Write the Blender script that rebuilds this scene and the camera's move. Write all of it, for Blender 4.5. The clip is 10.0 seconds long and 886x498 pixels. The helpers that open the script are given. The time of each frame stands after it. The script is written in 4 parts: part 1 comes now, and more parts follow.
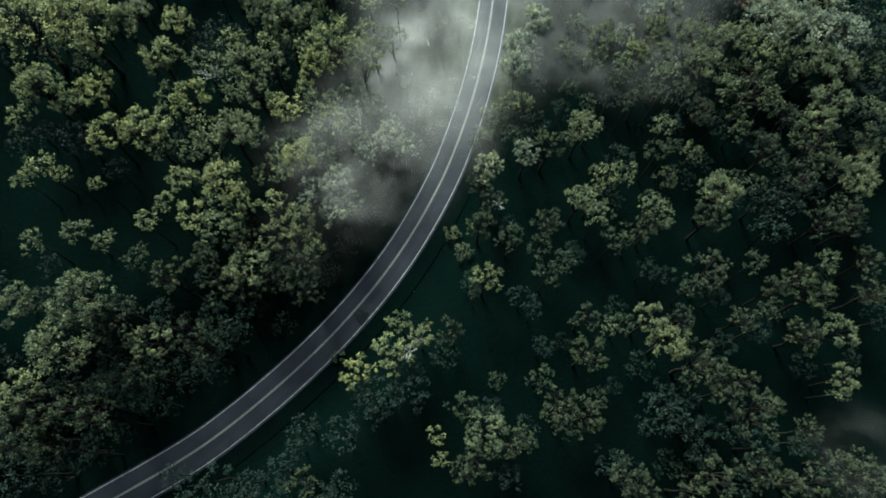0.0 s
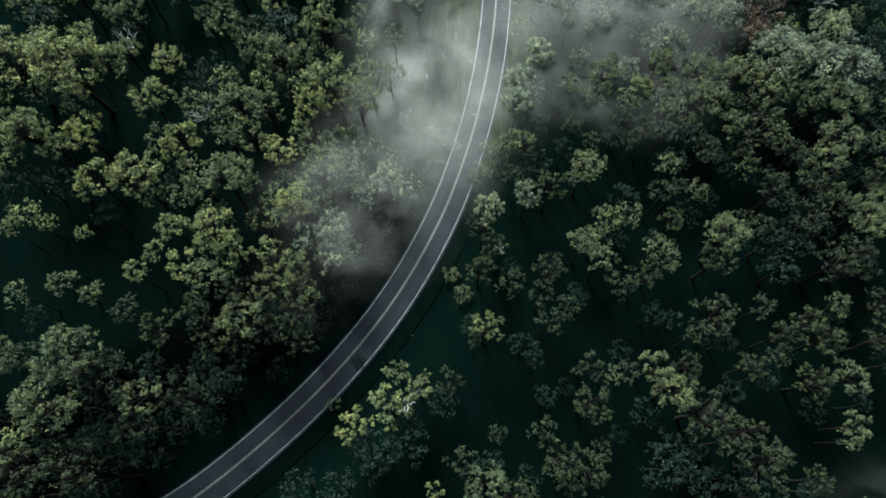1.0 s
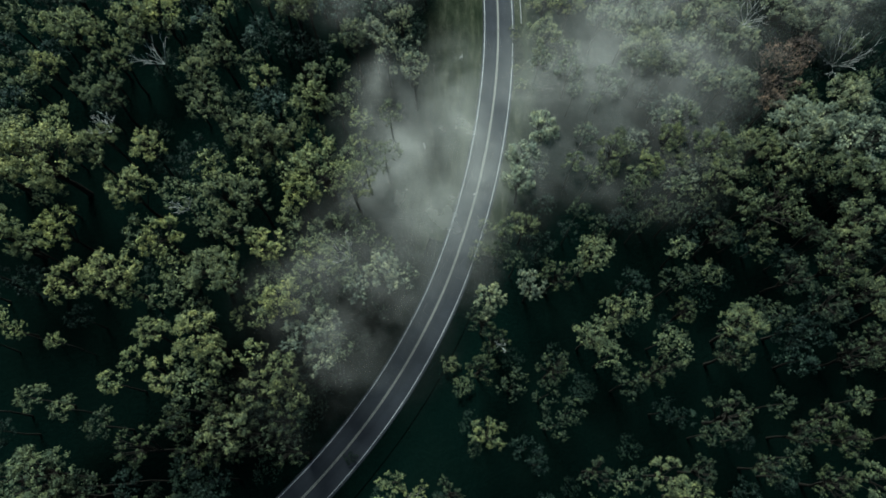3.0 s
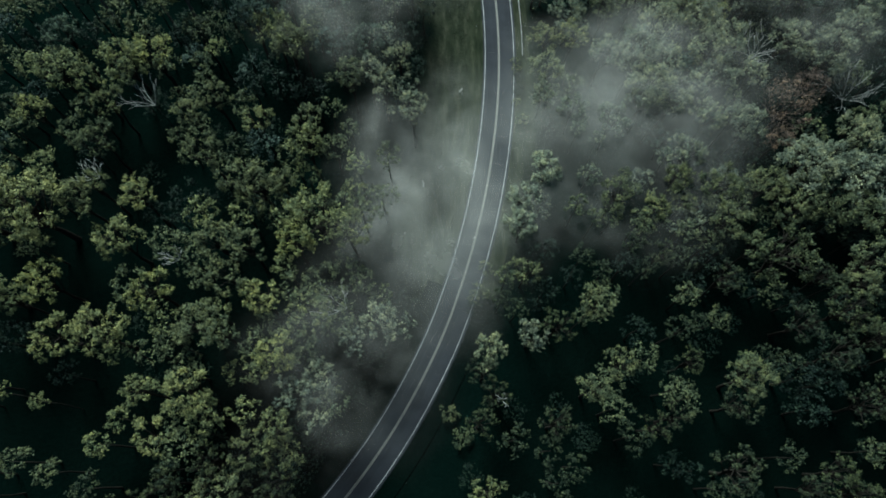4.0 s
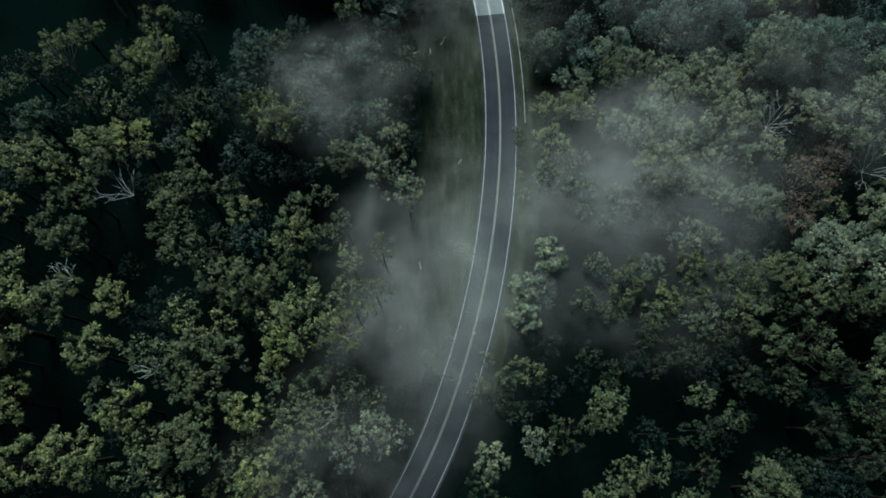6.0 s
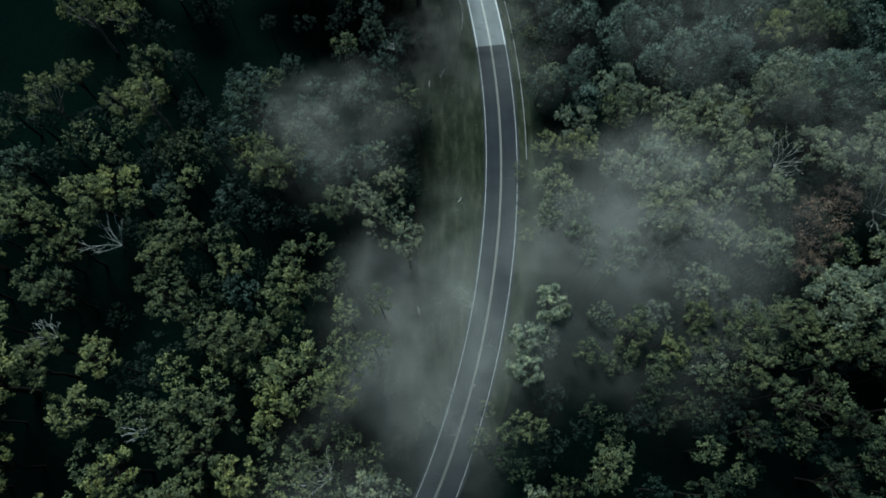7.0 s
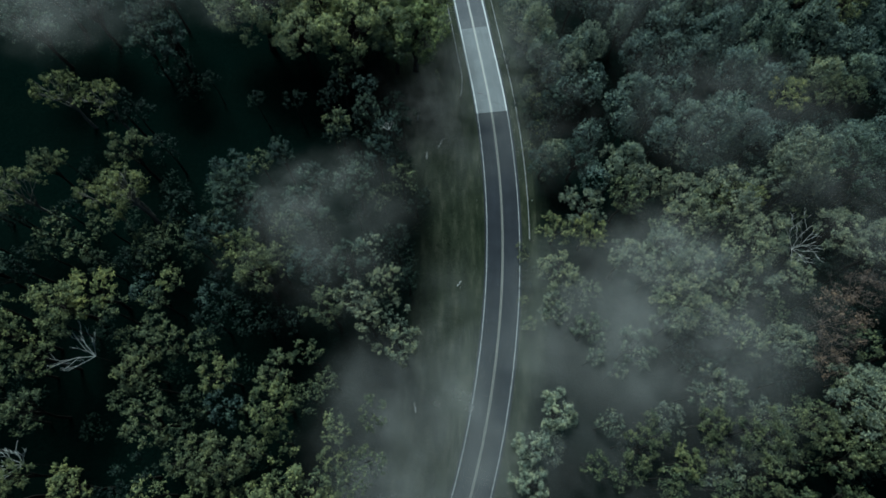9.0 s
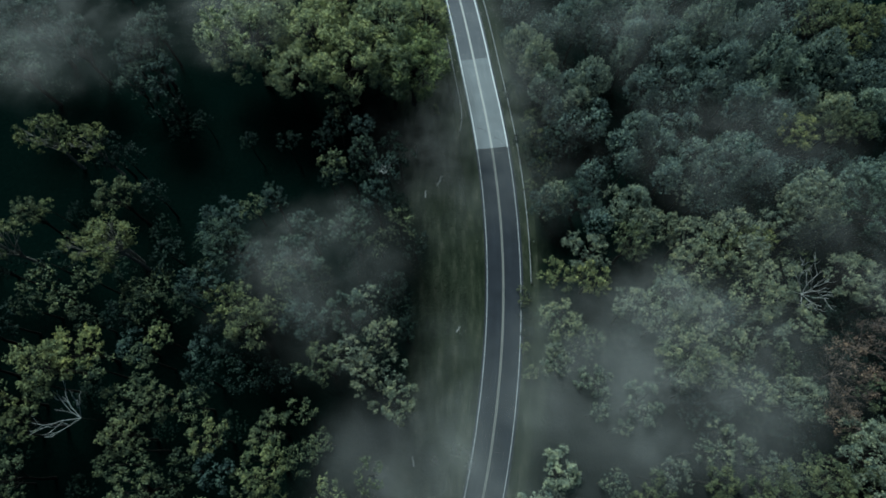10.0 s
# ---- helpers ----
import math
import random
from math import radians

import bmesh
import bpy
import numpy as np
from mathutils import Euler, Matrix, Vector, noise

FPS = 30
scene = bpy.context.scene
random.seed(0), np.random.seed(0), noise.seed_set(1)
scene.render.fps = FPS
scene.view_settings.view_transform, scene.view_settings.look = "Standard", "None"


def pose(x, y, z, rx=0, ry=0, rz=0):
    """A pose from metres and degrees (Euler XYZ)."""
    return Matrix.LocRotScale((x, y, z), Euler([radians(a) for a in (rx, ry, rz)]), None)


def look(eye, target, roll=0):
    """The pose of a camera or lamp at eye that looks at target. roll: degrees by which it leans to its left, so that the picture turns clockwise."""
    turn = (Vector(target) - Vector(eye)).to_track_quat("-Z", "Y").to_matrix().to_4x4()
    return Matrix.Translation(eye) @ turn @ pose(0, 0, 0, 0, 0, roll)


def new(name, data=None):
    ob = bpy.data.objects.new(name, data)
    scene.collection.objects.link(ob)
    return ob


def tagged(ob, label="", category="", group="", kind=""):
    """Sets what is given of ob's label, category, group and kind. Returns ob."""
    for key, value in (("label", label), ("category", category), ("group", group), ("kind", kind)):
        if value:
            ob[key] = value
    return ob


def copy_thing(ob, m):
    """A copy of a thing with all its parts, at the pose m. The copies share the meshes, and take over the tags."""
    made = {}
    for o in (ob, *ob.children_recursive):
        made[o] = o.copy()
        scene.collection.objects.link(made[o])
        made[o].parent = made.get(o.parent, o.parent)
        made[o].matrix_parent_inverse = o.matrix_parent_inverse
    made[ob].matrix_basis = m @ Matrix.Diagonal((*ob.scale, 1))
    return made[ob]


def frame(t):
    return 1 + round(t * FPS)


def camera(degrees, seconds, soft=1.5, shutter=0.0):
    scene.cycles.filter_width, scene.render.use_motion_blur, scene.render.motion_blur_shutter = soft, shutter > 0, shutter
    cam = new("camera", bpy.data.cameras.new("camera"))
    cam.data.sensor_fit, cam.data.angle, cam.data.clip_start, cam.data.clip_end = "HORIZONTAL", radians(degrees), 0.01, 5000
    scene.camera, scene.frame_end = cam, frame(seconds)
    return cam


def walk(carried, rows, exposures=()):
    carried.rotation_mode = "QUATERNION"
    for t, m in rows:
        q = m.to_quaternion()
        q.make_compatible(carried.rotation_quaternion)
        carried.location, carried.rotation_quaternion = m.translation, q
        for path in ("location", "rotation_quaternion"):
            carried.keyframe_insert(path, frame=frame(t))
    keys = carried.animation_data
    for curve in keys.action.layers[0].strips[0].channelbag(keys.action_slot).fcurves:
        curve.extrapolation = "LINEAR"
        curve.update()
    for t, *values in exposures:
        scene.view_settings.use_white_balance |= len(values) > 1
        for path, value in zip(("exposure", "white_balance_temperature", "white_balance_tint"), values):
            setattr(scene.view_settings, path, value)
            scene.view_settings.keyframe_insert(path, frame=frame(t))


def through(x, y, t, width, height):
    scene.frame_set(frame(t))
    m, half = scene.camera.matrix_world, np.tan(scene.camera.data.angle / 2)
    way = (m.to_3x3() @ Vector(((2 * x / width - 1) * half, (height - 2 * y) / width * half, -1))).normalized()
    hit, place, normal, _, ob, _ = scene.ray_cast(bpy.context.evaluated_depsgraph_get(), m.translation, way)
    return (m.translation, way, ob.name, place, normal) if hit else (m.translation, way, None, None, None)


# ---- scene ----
cam = camera(75.2, 10.0, soft=1.75)
METRES, EYE, TILT, LEAN, TURN = 96.0, 113.0, -69.0, 0.0, 0.0
ROWS = [
    (0.0, 0.0, 0.0, 0.0, -0.0, 0.0, -0.0),
    (0.5, 0.0012, 0.0178, 0.0464, 0.01, 0.01, 0.01),
    (1.0, 0.0019, 0.0357, 0.0932, 0.0, 0.0, 0.02),
    (1.5, 0.003, 0.0537, 0.1395, 0.0, 0.01, 0.02),
    (2.0, 0.0039, 0.0715, 0.1863, 0.0, -0.01, 0.02),
    (2.5, 0.005, 0.0895, 0.2326, 0.01, 0.01, 0.02),
    (4.0, 0.0071, 0.1435, 0.3724, -0.01, 0.01, -0.01),
    (4.5, 0.0081, 0.1614, 0.4195, -0.01, -0.03, -0.01),
    (5.0, 0.009, 0.1795, 0.466, -0.02, -0.02, -0.03),
    (5.5, 0.0095, 0.1975, 0.513, -0.04, -0.04, -0.04),
    (7.0, 0.0131, 0.2516, 0.6536, 0.01, -0.11, -0.05),
    (7.5, 0.0134, 0.2694, 0.7004, -0.01, -0.12, -0.05),
    (8.0, 0.0145, 0.2876, 0.7468, -0.0, -0.12, -0.07),
    (8.5, 0.0156, 0.3055, 0.7928, -0.0, -0.1, -0.07),
    (9.0, 0.0162, 0.3238, 0.8394, -0.02, -0.12, -0.07),
    (9.5, 0.0179, 0.3417, 0.8864, 0.01, -0.15, -0.08),
    (10.0, 0.0187, 0.3597, 0.9328, -0.0, -0.16, -0.08),
]
walk(cam, [(t, pose(0, 0, EYE, TILT, LEAN, TURN) @ pose(METRES * x, METRES * y, METRES * z, 90 + pitch, roll, yaw)) for t, x, y, z, yaw, pitch, roll in ROWS],
     exposures=[(0.0, 1.25, 5900, -8), (4.5, 0.44, 5600, -11), (10.0, 0.02, 5250, -12)])

# ---- world and sun: overcast morning, soft light from high up ahead ----
SUN_ELEVATION, SUN_AZIMUTH = 46.0, -22.0      # azimuth: degrees from ahead (+y) towards +x
world = bpy.data.worlds.new("overcast_sky")
scene.world = world
world.use_nodes = True
wn = world.node_tree.nodes
sky = wn.new("ShaderNodeTexSky")
sky.sky_type, sky.sun_disc = "NISHITA", False
sky.sun_elevation, sky.sun_rotation = radians(SUN_ELEVATION), radians(SUN_AZIMUTH)
sky.air_density, sky.dust_density, sky.ozone_density = 1.0, 3.0, 1.0
wn["Background"].inputs["Strength"].default_value = 0.034
world.node_tree.links.new(sky.outputs[0], wn["Background"].inputs["Color"])
sun = new("sun", bpy.data.lights.new("sun", "SUN"))
sun.data.energy, sun.data.angle, sun.data.color = 5.0, radians(24), (1.0, 0.98, 0.93)
sa, se = radians(SUN_AZIMUTH), radians(SUN_ELEVATION)
sun.matrix_basis = look((math.sin(sa) * math.cos(se) * 300, math.cos(sa) * math.cos(se) * 300, math.sin(se) * 300), (0, 0, 0))


# ---- materials ----
def material(name, rough=0.8, spec=0.3):
    """A node material: its tree's add function, its link function, and its shader."""
    mat = bpy.data.materials.new(name)
    mat.use_nodes = True
    nodes, links = mat.node_tree.nodes, mat.node_tree.links
    bsdf = nodes["Principled BSDF"]
    bsdf.inputs["Roughness"].default_value = rough
    bsdf.inputs["Specular IOR Level"].default_value = spec

    def add(kind, **inputs):
        node = nodes.new(kind)
        for key, value in inputs.items():
            node.inputs[key.replace("_", " ")].default_value = value
        return node
    return mat, add, links.new, bsdf


def ramp(add, link, source, stops):
    node = add("ShaderNodeValToRGB")
    els = node.color_ramp.elements
    while len(els) < len(stops):
        els.new(0.5)
    for el, (pos, col) in zip(els, stops):
        el.position, el.color = pos, (*col, 1)
    link(source, node.inputs["Fac"])
    return node.outputs["Color"]


def mixed(add, link, fac, a, b, blend="MIX"):
    node = add("ShaderNodeMix")
    node.data_type, node.blend_type = "RGBA", blend
    for socket, value in ((node.inputs[0], fac), (node.inputs[6], a), (node.inputs[7], b)):
        if isinstance(value, (int, float)):
            socket.default_value = value
        elif isinstance(value, tuple):
            socket.default_value = (*value, 1)
        else:
            link(value, socket)
    return node.outputs[2]


def place_noise(add, link, scale, detail=4.0, rough=0.6):
    geo = add("ShaderNodeNewGeometry")
    n = add("ShaderNodeTexNoise", Scale=scale, Detail=detail, Roughness=rough)
    link(geo.outputs["Position"], n.inputs["Vector"])
    return n.outputs["Fac"]


def bumped(add, link, bsdf, height, strength, distance):
    b = add("ShaderNodeBump", Strength=strength, Distance=distance)
    link(height, b.inputs["Height"])
    link(b.outputs["Normal"], bsdf.inputs["Normal"])


def leaf_material(name, young, old, through=0.08):
    """Leaves: each spray and each tree a little different, and some light passes through."""
    mat, add, link, bsdf = material(name, 0.65, 0.12)
    geo, info = add("ShaderNodeNewGeometry"), add("ShaderNodeObjectInfo")
    leafy = mixed(add, link, geo.outputs["Random Per Island"], old, young)
    tone = ramp(add, link, info.outputs["Random"], [(0.0, (0.76, 0.82, 0.88)), (0.5, (1, 1, 1)), (1.0, (1.16, 1.15, 1.0))])
    leafy = mixed(add, link, 1.0, leafy, tone, "MULTIPLY")
    patchy = ramp(add, link, place_noise(add, link, 0.7, 3), [(0.34, (0.45, 0.53, 0.60)), (0.5, (0.92, 0.93, 0.95)), (0.66, (1.62, 1.5, 1.25))])
    leafy = mixed(add, link, 1.0, leafy, patchy, "MULTIPLY")
    link(leafy, bsdf.inputs["Base Color"])
    trans, mix = add("ShaderNodeBsdfTranslucent"), add("ShaderNodeMixShader", Fac=through)
    link(leafy, trans.inputs["Color"])
    link(bsdf.outputs[0], mix.inputs[1])
    link(trans.outputs[0], mix.inputs[2])
    out = [n for n in mat.node_tree.nodes if n.type == "OUTPUT_MATERIAL"][0]
    link(mix.outputs[0], out.inputs["Surface"])
    return mat


LEAF = {
    "b": leaf_material("yellow_green_leaves", (0.268, 0.280, 0.120), (0.070, 0.084, 0.042)),
    "m": leaf_material("grey_green_leaves", (0.168, 0.186, 0.094), (0.046, 0.058, 0.033)),
    # darker copy of the grey-green leaves: the slope's shadow is in the colour
    "n": leaf_material("gloom_dark_green_leaves", (0.062, 0.075, 0.040), (0.015, 0.024, 0.016)),
    # near-black: the shade under the canopy is put into this leaf colour
    "d": leaf_material("shade_dark_leaves", (0.022, 0.036, 0.025), (0.008, 0.016, 0.013)),
    # the bluish cast of haze is painted into these leaves
    "g": leaf_material("hazed_blue_green_leaves", (0.076, 0.105, 0.083), (0.028, 0.044, 0.038)),
    "r": leaf_material("dense_green_leaves", (0.370, 0.395, 0.205), (0.110, 0.134, 0.080)),
    "y": leaf_material("golden_green_leaves", (0.370, 0.400, 0.150), (0.125, 0.146, 0.070)),
    # paled in the colour itself, as fog would wash out olive leaves
    "w": leaf_material("fogged_olive_leaves", (0.240, 0.258, 0.172), (0.080, 0.096, 0.070)),
    # part of this blue is haze, mixed into the leaf colour
    "c": leaf_material("fine_hazed_blue_leaves", (0.175, 0.218, 0.176), (0.042, 0.060, 0.051)),
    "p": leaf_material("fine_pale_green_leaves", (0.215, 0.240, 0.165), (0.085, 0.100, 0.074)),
    "l": leaf_material("thin_yellow_green_leaves", (0.185, 0.198, 0.090), (0.064, 0.077, 0.040)),
    "v": leaf_material("silvery_leaves", (0.300, 0.332, 0.262), (0.138, 0.160, 0.130)),
    "k": leaf_material("rusty_dry_leaves", (0.155, 0.112, 0.090), (0.070, 0.050, 0.042)),
}


def bark_material(name, pale, dark):
    mat, add, link, bsdf = material(name, 0.9, 0.06)
    n = place_noise(add, link, 3.0, 5)
    link(ramp(add, link, n, [(0.35, dark), (0.65, pale)]), bsdf.inputs["Base Color"])
    bumped(add, link, bsdf, n, 0.6, 0.05)
    return mat


BARK = bark_material("dark_bark", (0.026, 0.024, 0.020), (0.010, 0.009, 0.008))
PALE_BARK = bark_material("pale_grey_bark", (0.20, 0.19, 0.165), (0.10, 0.095, 0.085))
DEAD_WOOD = bark_material("bleached_dead_wood", (0.52, 0.52, 0.50), (0.32, 0.32, 0.31))
RUST_WOOD = bark_material("reddish_dead_twigs", (0.17, 0.13, 0.11), (0.09, 0.068, 0.06))

# forest floor: leaf litter and soil, the forest's deep shade put into their near-black teal
GROUND, add, link, bsdf = material("shade_dark_forest_floor", 1.0, 0.0)
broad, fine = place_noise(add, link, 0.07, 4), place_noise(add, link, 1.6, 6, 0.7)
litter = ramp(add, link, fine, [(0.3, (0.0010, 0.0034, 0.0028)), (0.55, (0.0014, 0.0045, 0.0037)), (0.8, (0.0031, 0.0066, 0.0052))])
shaded_tint = ramp(add, link, fine, [(0.3, (0.0012, 0.0036, 0.0029)), (0.75, (0.0023, 0.0058, 0.0046))])
shaded_floor = mixed(add, link, ramp(add, link, broad, [(0.42, (0, 0, 0)), (0.6, (1, 1, 1))]), litter, shaded_tint)
geo = add("ShaderNodeNewGeometry")
stretch = add("ShaderNodeMapping", Scale=(1.0, 0.22, 1.0))
link(geo.outputs["Position"], stretch.inputs["Vector"])
streak = add("ShaderNodeTexNoise", Scale=0.55, Detail=6.0, Roughness=0.65)
link(stretch.outputs[0], streak.inputs["Vector"])
turf = ramp(add, link, streak.outputs["Fac"], [(0.32, (0.011, 0.015, 0.010)), (0.52, (0.023, 0.028, 0.018)), (0.72, (0.056, 0.058, 0.041))])
grassy = add("ShaderNodeAttribute")
grassy.attribute_name = "grassiness"
link(mixed(add, link, grassy.outputs["Fac"], shaded_floor, turf), bsdf.inputs["Base Color"])
bumped(add, link, bsdf, fine, 0.8, 0.25)

# verge: rough mown grass with bare and dry patches, drawn out along the road
VERGE, add, link, bsdf = material("rough_verge_grass", 1.0, 0.0)
geo = add("ShaderNodeNewGeometry")
stretch = add("ShaderNodeMapping", Scale=(1.0, 0.22, 1.0))
link(geo.outputs["Position"], stretch.inputs["Vector"])
streak = add("ShaderNodeTexNoise", Scale=0.55, Detail=6.0, Roughness=0.65)
link(stretch.outputs[0], streak.inputs["Vector"])
fine = place_noise(add, link, 3.5, 5, 0.7)
turf = ramp(add, link, streak.outputs["Fac"], [(0.32, (0.011, 0.015, 0.010)), (0.52, (0.023, 0.028, 0.018)), (0.72, (0.056, 0.058, 0.041))])
link(mixed(add, link, 1.0, turf, ramp(add, link, fine, [(0.3, (0.6, 0.6, 0.6)), (0.7, (1.3, 1.3, 1.25))]), "MULTIPLY"), bsdf.inputs["Base Color"])
bumped(add, link, bsdf, fine, 0.7, 0.12)

GRASS, add, link, bsdf = material("grass_blades", 0.8, 0.2)
geo = add("ShaderNodeNewGeometry")
link(ramp(add, link, geo.outputs["Random Per Island"], [(0.0, (0.012, 0.016, 0.009)), (0.7, (0.022, 0.028, 0.015)), (1.0, (0.055, 0.055, 0.036))]), bsdf.inputs["Base Color"])


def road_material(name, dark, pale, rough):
    """Sealed stone-chip road: chips, wheel-worn cloudiness, long faint streaks and fine cracks."""
    mat, add, link, bsdf = material(name, rough, 0.2)
    grain, cloud = place_noise(add, link, 18.0, 3, 0.7), place_noise(add, link, 0.25, 5)
    base = ramp(add, link, cloud, [(0.3, dark), (0.7, pale)])
    base = mixed(add, link, 1.0, base, ramp(add, link, grain, [(0.3, (0.75, 0.75, 0.75)), (0.7, (1.22, 1.22, 1.22))]), "MULTIPLY")
    attr = add("ShaderNodeUVMap")
    attr.uv_map = "across_along"
    lane = add("ShaderNodeMapping", Scale=(1.0, 0.02, 1.0))
    link(attr.outputs[0], lane.inputs["Vector"])
    worn = add("ShaderNodeTexNoise", Scale=1.3, Detail=4.0)
    link(lane.outputs[0], worn.inputs["Vector"])
    base = mixed(add, link, 1.0, base, ramp(add, link, worn.outputs["Fac"], [(0.35, (0.9, 0.9, 0.9)), (0.65, (1.09, 1.09, 1.09))]), "MULTIPLY")
    link(base, bsdf.inputs["Base Color"])
    bumped(add, link, bsdf, grain, 0.4, 0.02)
    return mat


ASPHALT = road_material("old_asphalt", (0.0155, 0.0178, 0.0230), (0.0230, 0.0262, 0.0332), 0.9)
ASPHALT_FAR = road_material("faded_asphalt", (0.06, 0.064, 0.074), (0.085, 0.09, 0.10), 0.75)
CONCRETE = road_material("pale_resurfaced_patch", (0.128, 0.137, 0.148), (0.175, 0.185, 0.196), 0.85)


def paint_material(name, colour, bare, cover):
    """Road paint, rubbed through to the surface below in places."""
    mat, add, link, bsdf = material(name, 0.6, 0.3)
    worn = place_noise(add, link, 2.4, 6, 0.75)
    coat = ramp(add, link, worn, [(cover - 0.08, bare), (cover + 0.05, colour)])
    link(coat, bsdf.inputs["Base Color"])
    return mat


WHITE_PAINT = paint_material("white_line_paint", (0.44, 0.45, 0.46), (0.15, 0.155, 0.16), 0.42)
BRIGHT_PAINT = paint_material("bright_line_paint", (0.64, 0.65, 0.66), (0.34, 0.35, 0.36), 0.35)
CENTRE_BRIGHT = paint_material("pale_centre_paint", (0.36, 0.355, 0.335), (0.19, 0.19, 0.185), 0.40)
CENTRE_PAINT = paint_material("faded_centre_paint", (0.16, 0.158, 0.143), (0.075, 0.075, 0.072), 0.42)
CRACK, add, link, bsdf = material("tarred_crack", 0.5)
bsdf.inputs["Base Color"].default_value = (0.05, 0.05, 0.055, 1)
STEEL, add, link, bsdf = material("galvanised_steel", 0.65)
bsdf.inputs["Metallic"].default_value = 0.4
link(ramp(add, link, place_noise(add, link, 2.0), [(0.3, (0.34, 0.345, 0.35)), (0.7, (0.50, 0.505, 0.51))]), bsdf.inputs["Base Color"])
POST_WOOD = bark_material("weathered_post_timber", (0.17, 0.16, 0.145), (0.09, 0.085, 0.078))
POST_WHITE, add, link, bsdf = material("white_plastic_post", 0.5)
link(ramp(add, link, place_noise(add, link, 5.0), [(0.3, (0.58, 0.58, 0.55)), (0.6, (0.78, 0.78, 0.76))]), bsdf.inputs["Base Color"])
REFLECTOR, add, link, bsdf = material("red_reflector", 0.25)
bsdf.inputs["Base Color"].default_value = (0.45, 0.03, 0.02, 1)


def fog_material(name, density, calm):
    """Thin drifting fog: pale droplets that scatter light, ragged and fading out to the edge of its bank."""
    tint = (0.765, 0.762, 0.73, 1)
    mat = bpy.data.materials.new(name)
    mat.use_nodes = True
    nodes, link = mat.node_tree.nodes, mat.node_tree.links.new
    nodes.clear()

    def add(kind, **inputs):
        node = nodes.new(kind)
        for key, value in inputs.items():
            node.inputs[key.replace("_", " ")].default_value = value
        return node

    def maths(op, a, b):
        node = add("ShaderNodeMath")
        node.operation = op
        for socket, value in zip(node.inputs, (a, b)):
            if isinstance(value, (int, float)):
                socket.default_value = value
            else:
                link(value, socket)
        return node.outputs[0]
    coord, geo = add("ShaderNodeTexCoord"), add("ShaderNodeNewGeometry")
    centred = add("ShaderNodeMapping", Location=(-1, -1, 0), Scale=(2, 2, 0))
    link(coord.outputs["Generated"], centred.inputs["Vector"])
    reach = add("ShaderNodeVectorMath")
    reach.operation = "LENGTH"
    link(centred.outputs[0], reach.inputs[0])
    big = add("ShaderNodeTexNoise", Scale=0.055, Detail=5.0, Roughness=0.5, Distortion=0.1)
    wisp = add("ShaderNodeTexNoise", Scale=0.085, Detail=7.0, Roughness=0.58, Distortion=0.12)
    for n in (big, wisp):
        link(geo.outputs["Position"], n.inputs["Vector"])
    ragged = maths("ADD", reach.outputs["Value"], maths("MULTIPLY", maths("SUBTRACT", big.outputs["Fac"], 0.5), 1.6))
    fade = add("ShaderNodeMapRange", From_Min=0.1, From_Max=0.95, To_Min=1.0, To_Max=0.0)
    fade.interpolation_type = "SMOOTHSTEP"
    link(ragged, fade.inputs["Value"])
    edge = add("ShaderNodeMapRange", From_Min=0.35, From_Max=0.90, To_Min=1.0, To_Max=0.0)
    edge.interpolation_type = "SMOOTHSTEP"
    link(reach.outputs["Value"], edge.inputs["Value"])
    wisps = add("ShaderNodeMapRange", From_Min=0.36, From_Max=0.68, To_Min=calm, To_Max=1.35 - 0.5 * calm)
    link(wisp.outputs["Fac"], wisps.inputs["Value"])
    alpha = maths("MULTIPLY", maths("MULTIPLY", fade.outputs[0], edge.outputs[0]), maths("MULTIPLY", wisps.outputs[0], density))
    clear, mix = add("ShaderNodeBsdfTransparent"), add("ShaderNodeMixShader")
    white, low, both = add("ShaderNodeBsdfDiffuse", Color=tint), add("ShaderNodeBsdfTranslucent", Color=tint), add("ShaderNodeMixShader", Fac=0.75)
    # droplets throw more light on than back: a broad lobe away from the sun
    lobe, droplets = add("ShaderNodeBsdfAnisotropic", Color=tint, Roughness=0.55), add("ShaderNodeMixShader", Fac=0.12)
    link(white.outputs[0], both.inputs[1])
    link(low.outputs[0], both.inputs[2])
    link(both.outputs[0], droplets.inputs[1])
    link(lobe.outputs[0], droplets.inputs[2])
    link(alpha, mix.inputs["Fac"])
    link(clear.outputs[0], mix.inputs[1])
    link(droplets.outputs[0], mix.inputs[2])
    link(mix.outputs[0], add("ShaderNodeOutputMaterial").inputs["Surface"])
    return mat


# ---- small helpers ----
def mesh_from(name, verts, faces, mat, smooth=False):
    me = bpy.data.meshes.new(name)
    me.from_pydata([tuple(v) for v in verts], [], [tuple(f) for f in faces])
    if mat:
        me.materials.append(mat)
    if smooth:
        me.polygons.foreach_set("use_smooth", [True] * len(me.polygons))
    me.update()
    return me


def part(name, me, parent, label=""):
    ob = new(name, me)
    ob.parent = parent
    return tagged(ob, label)


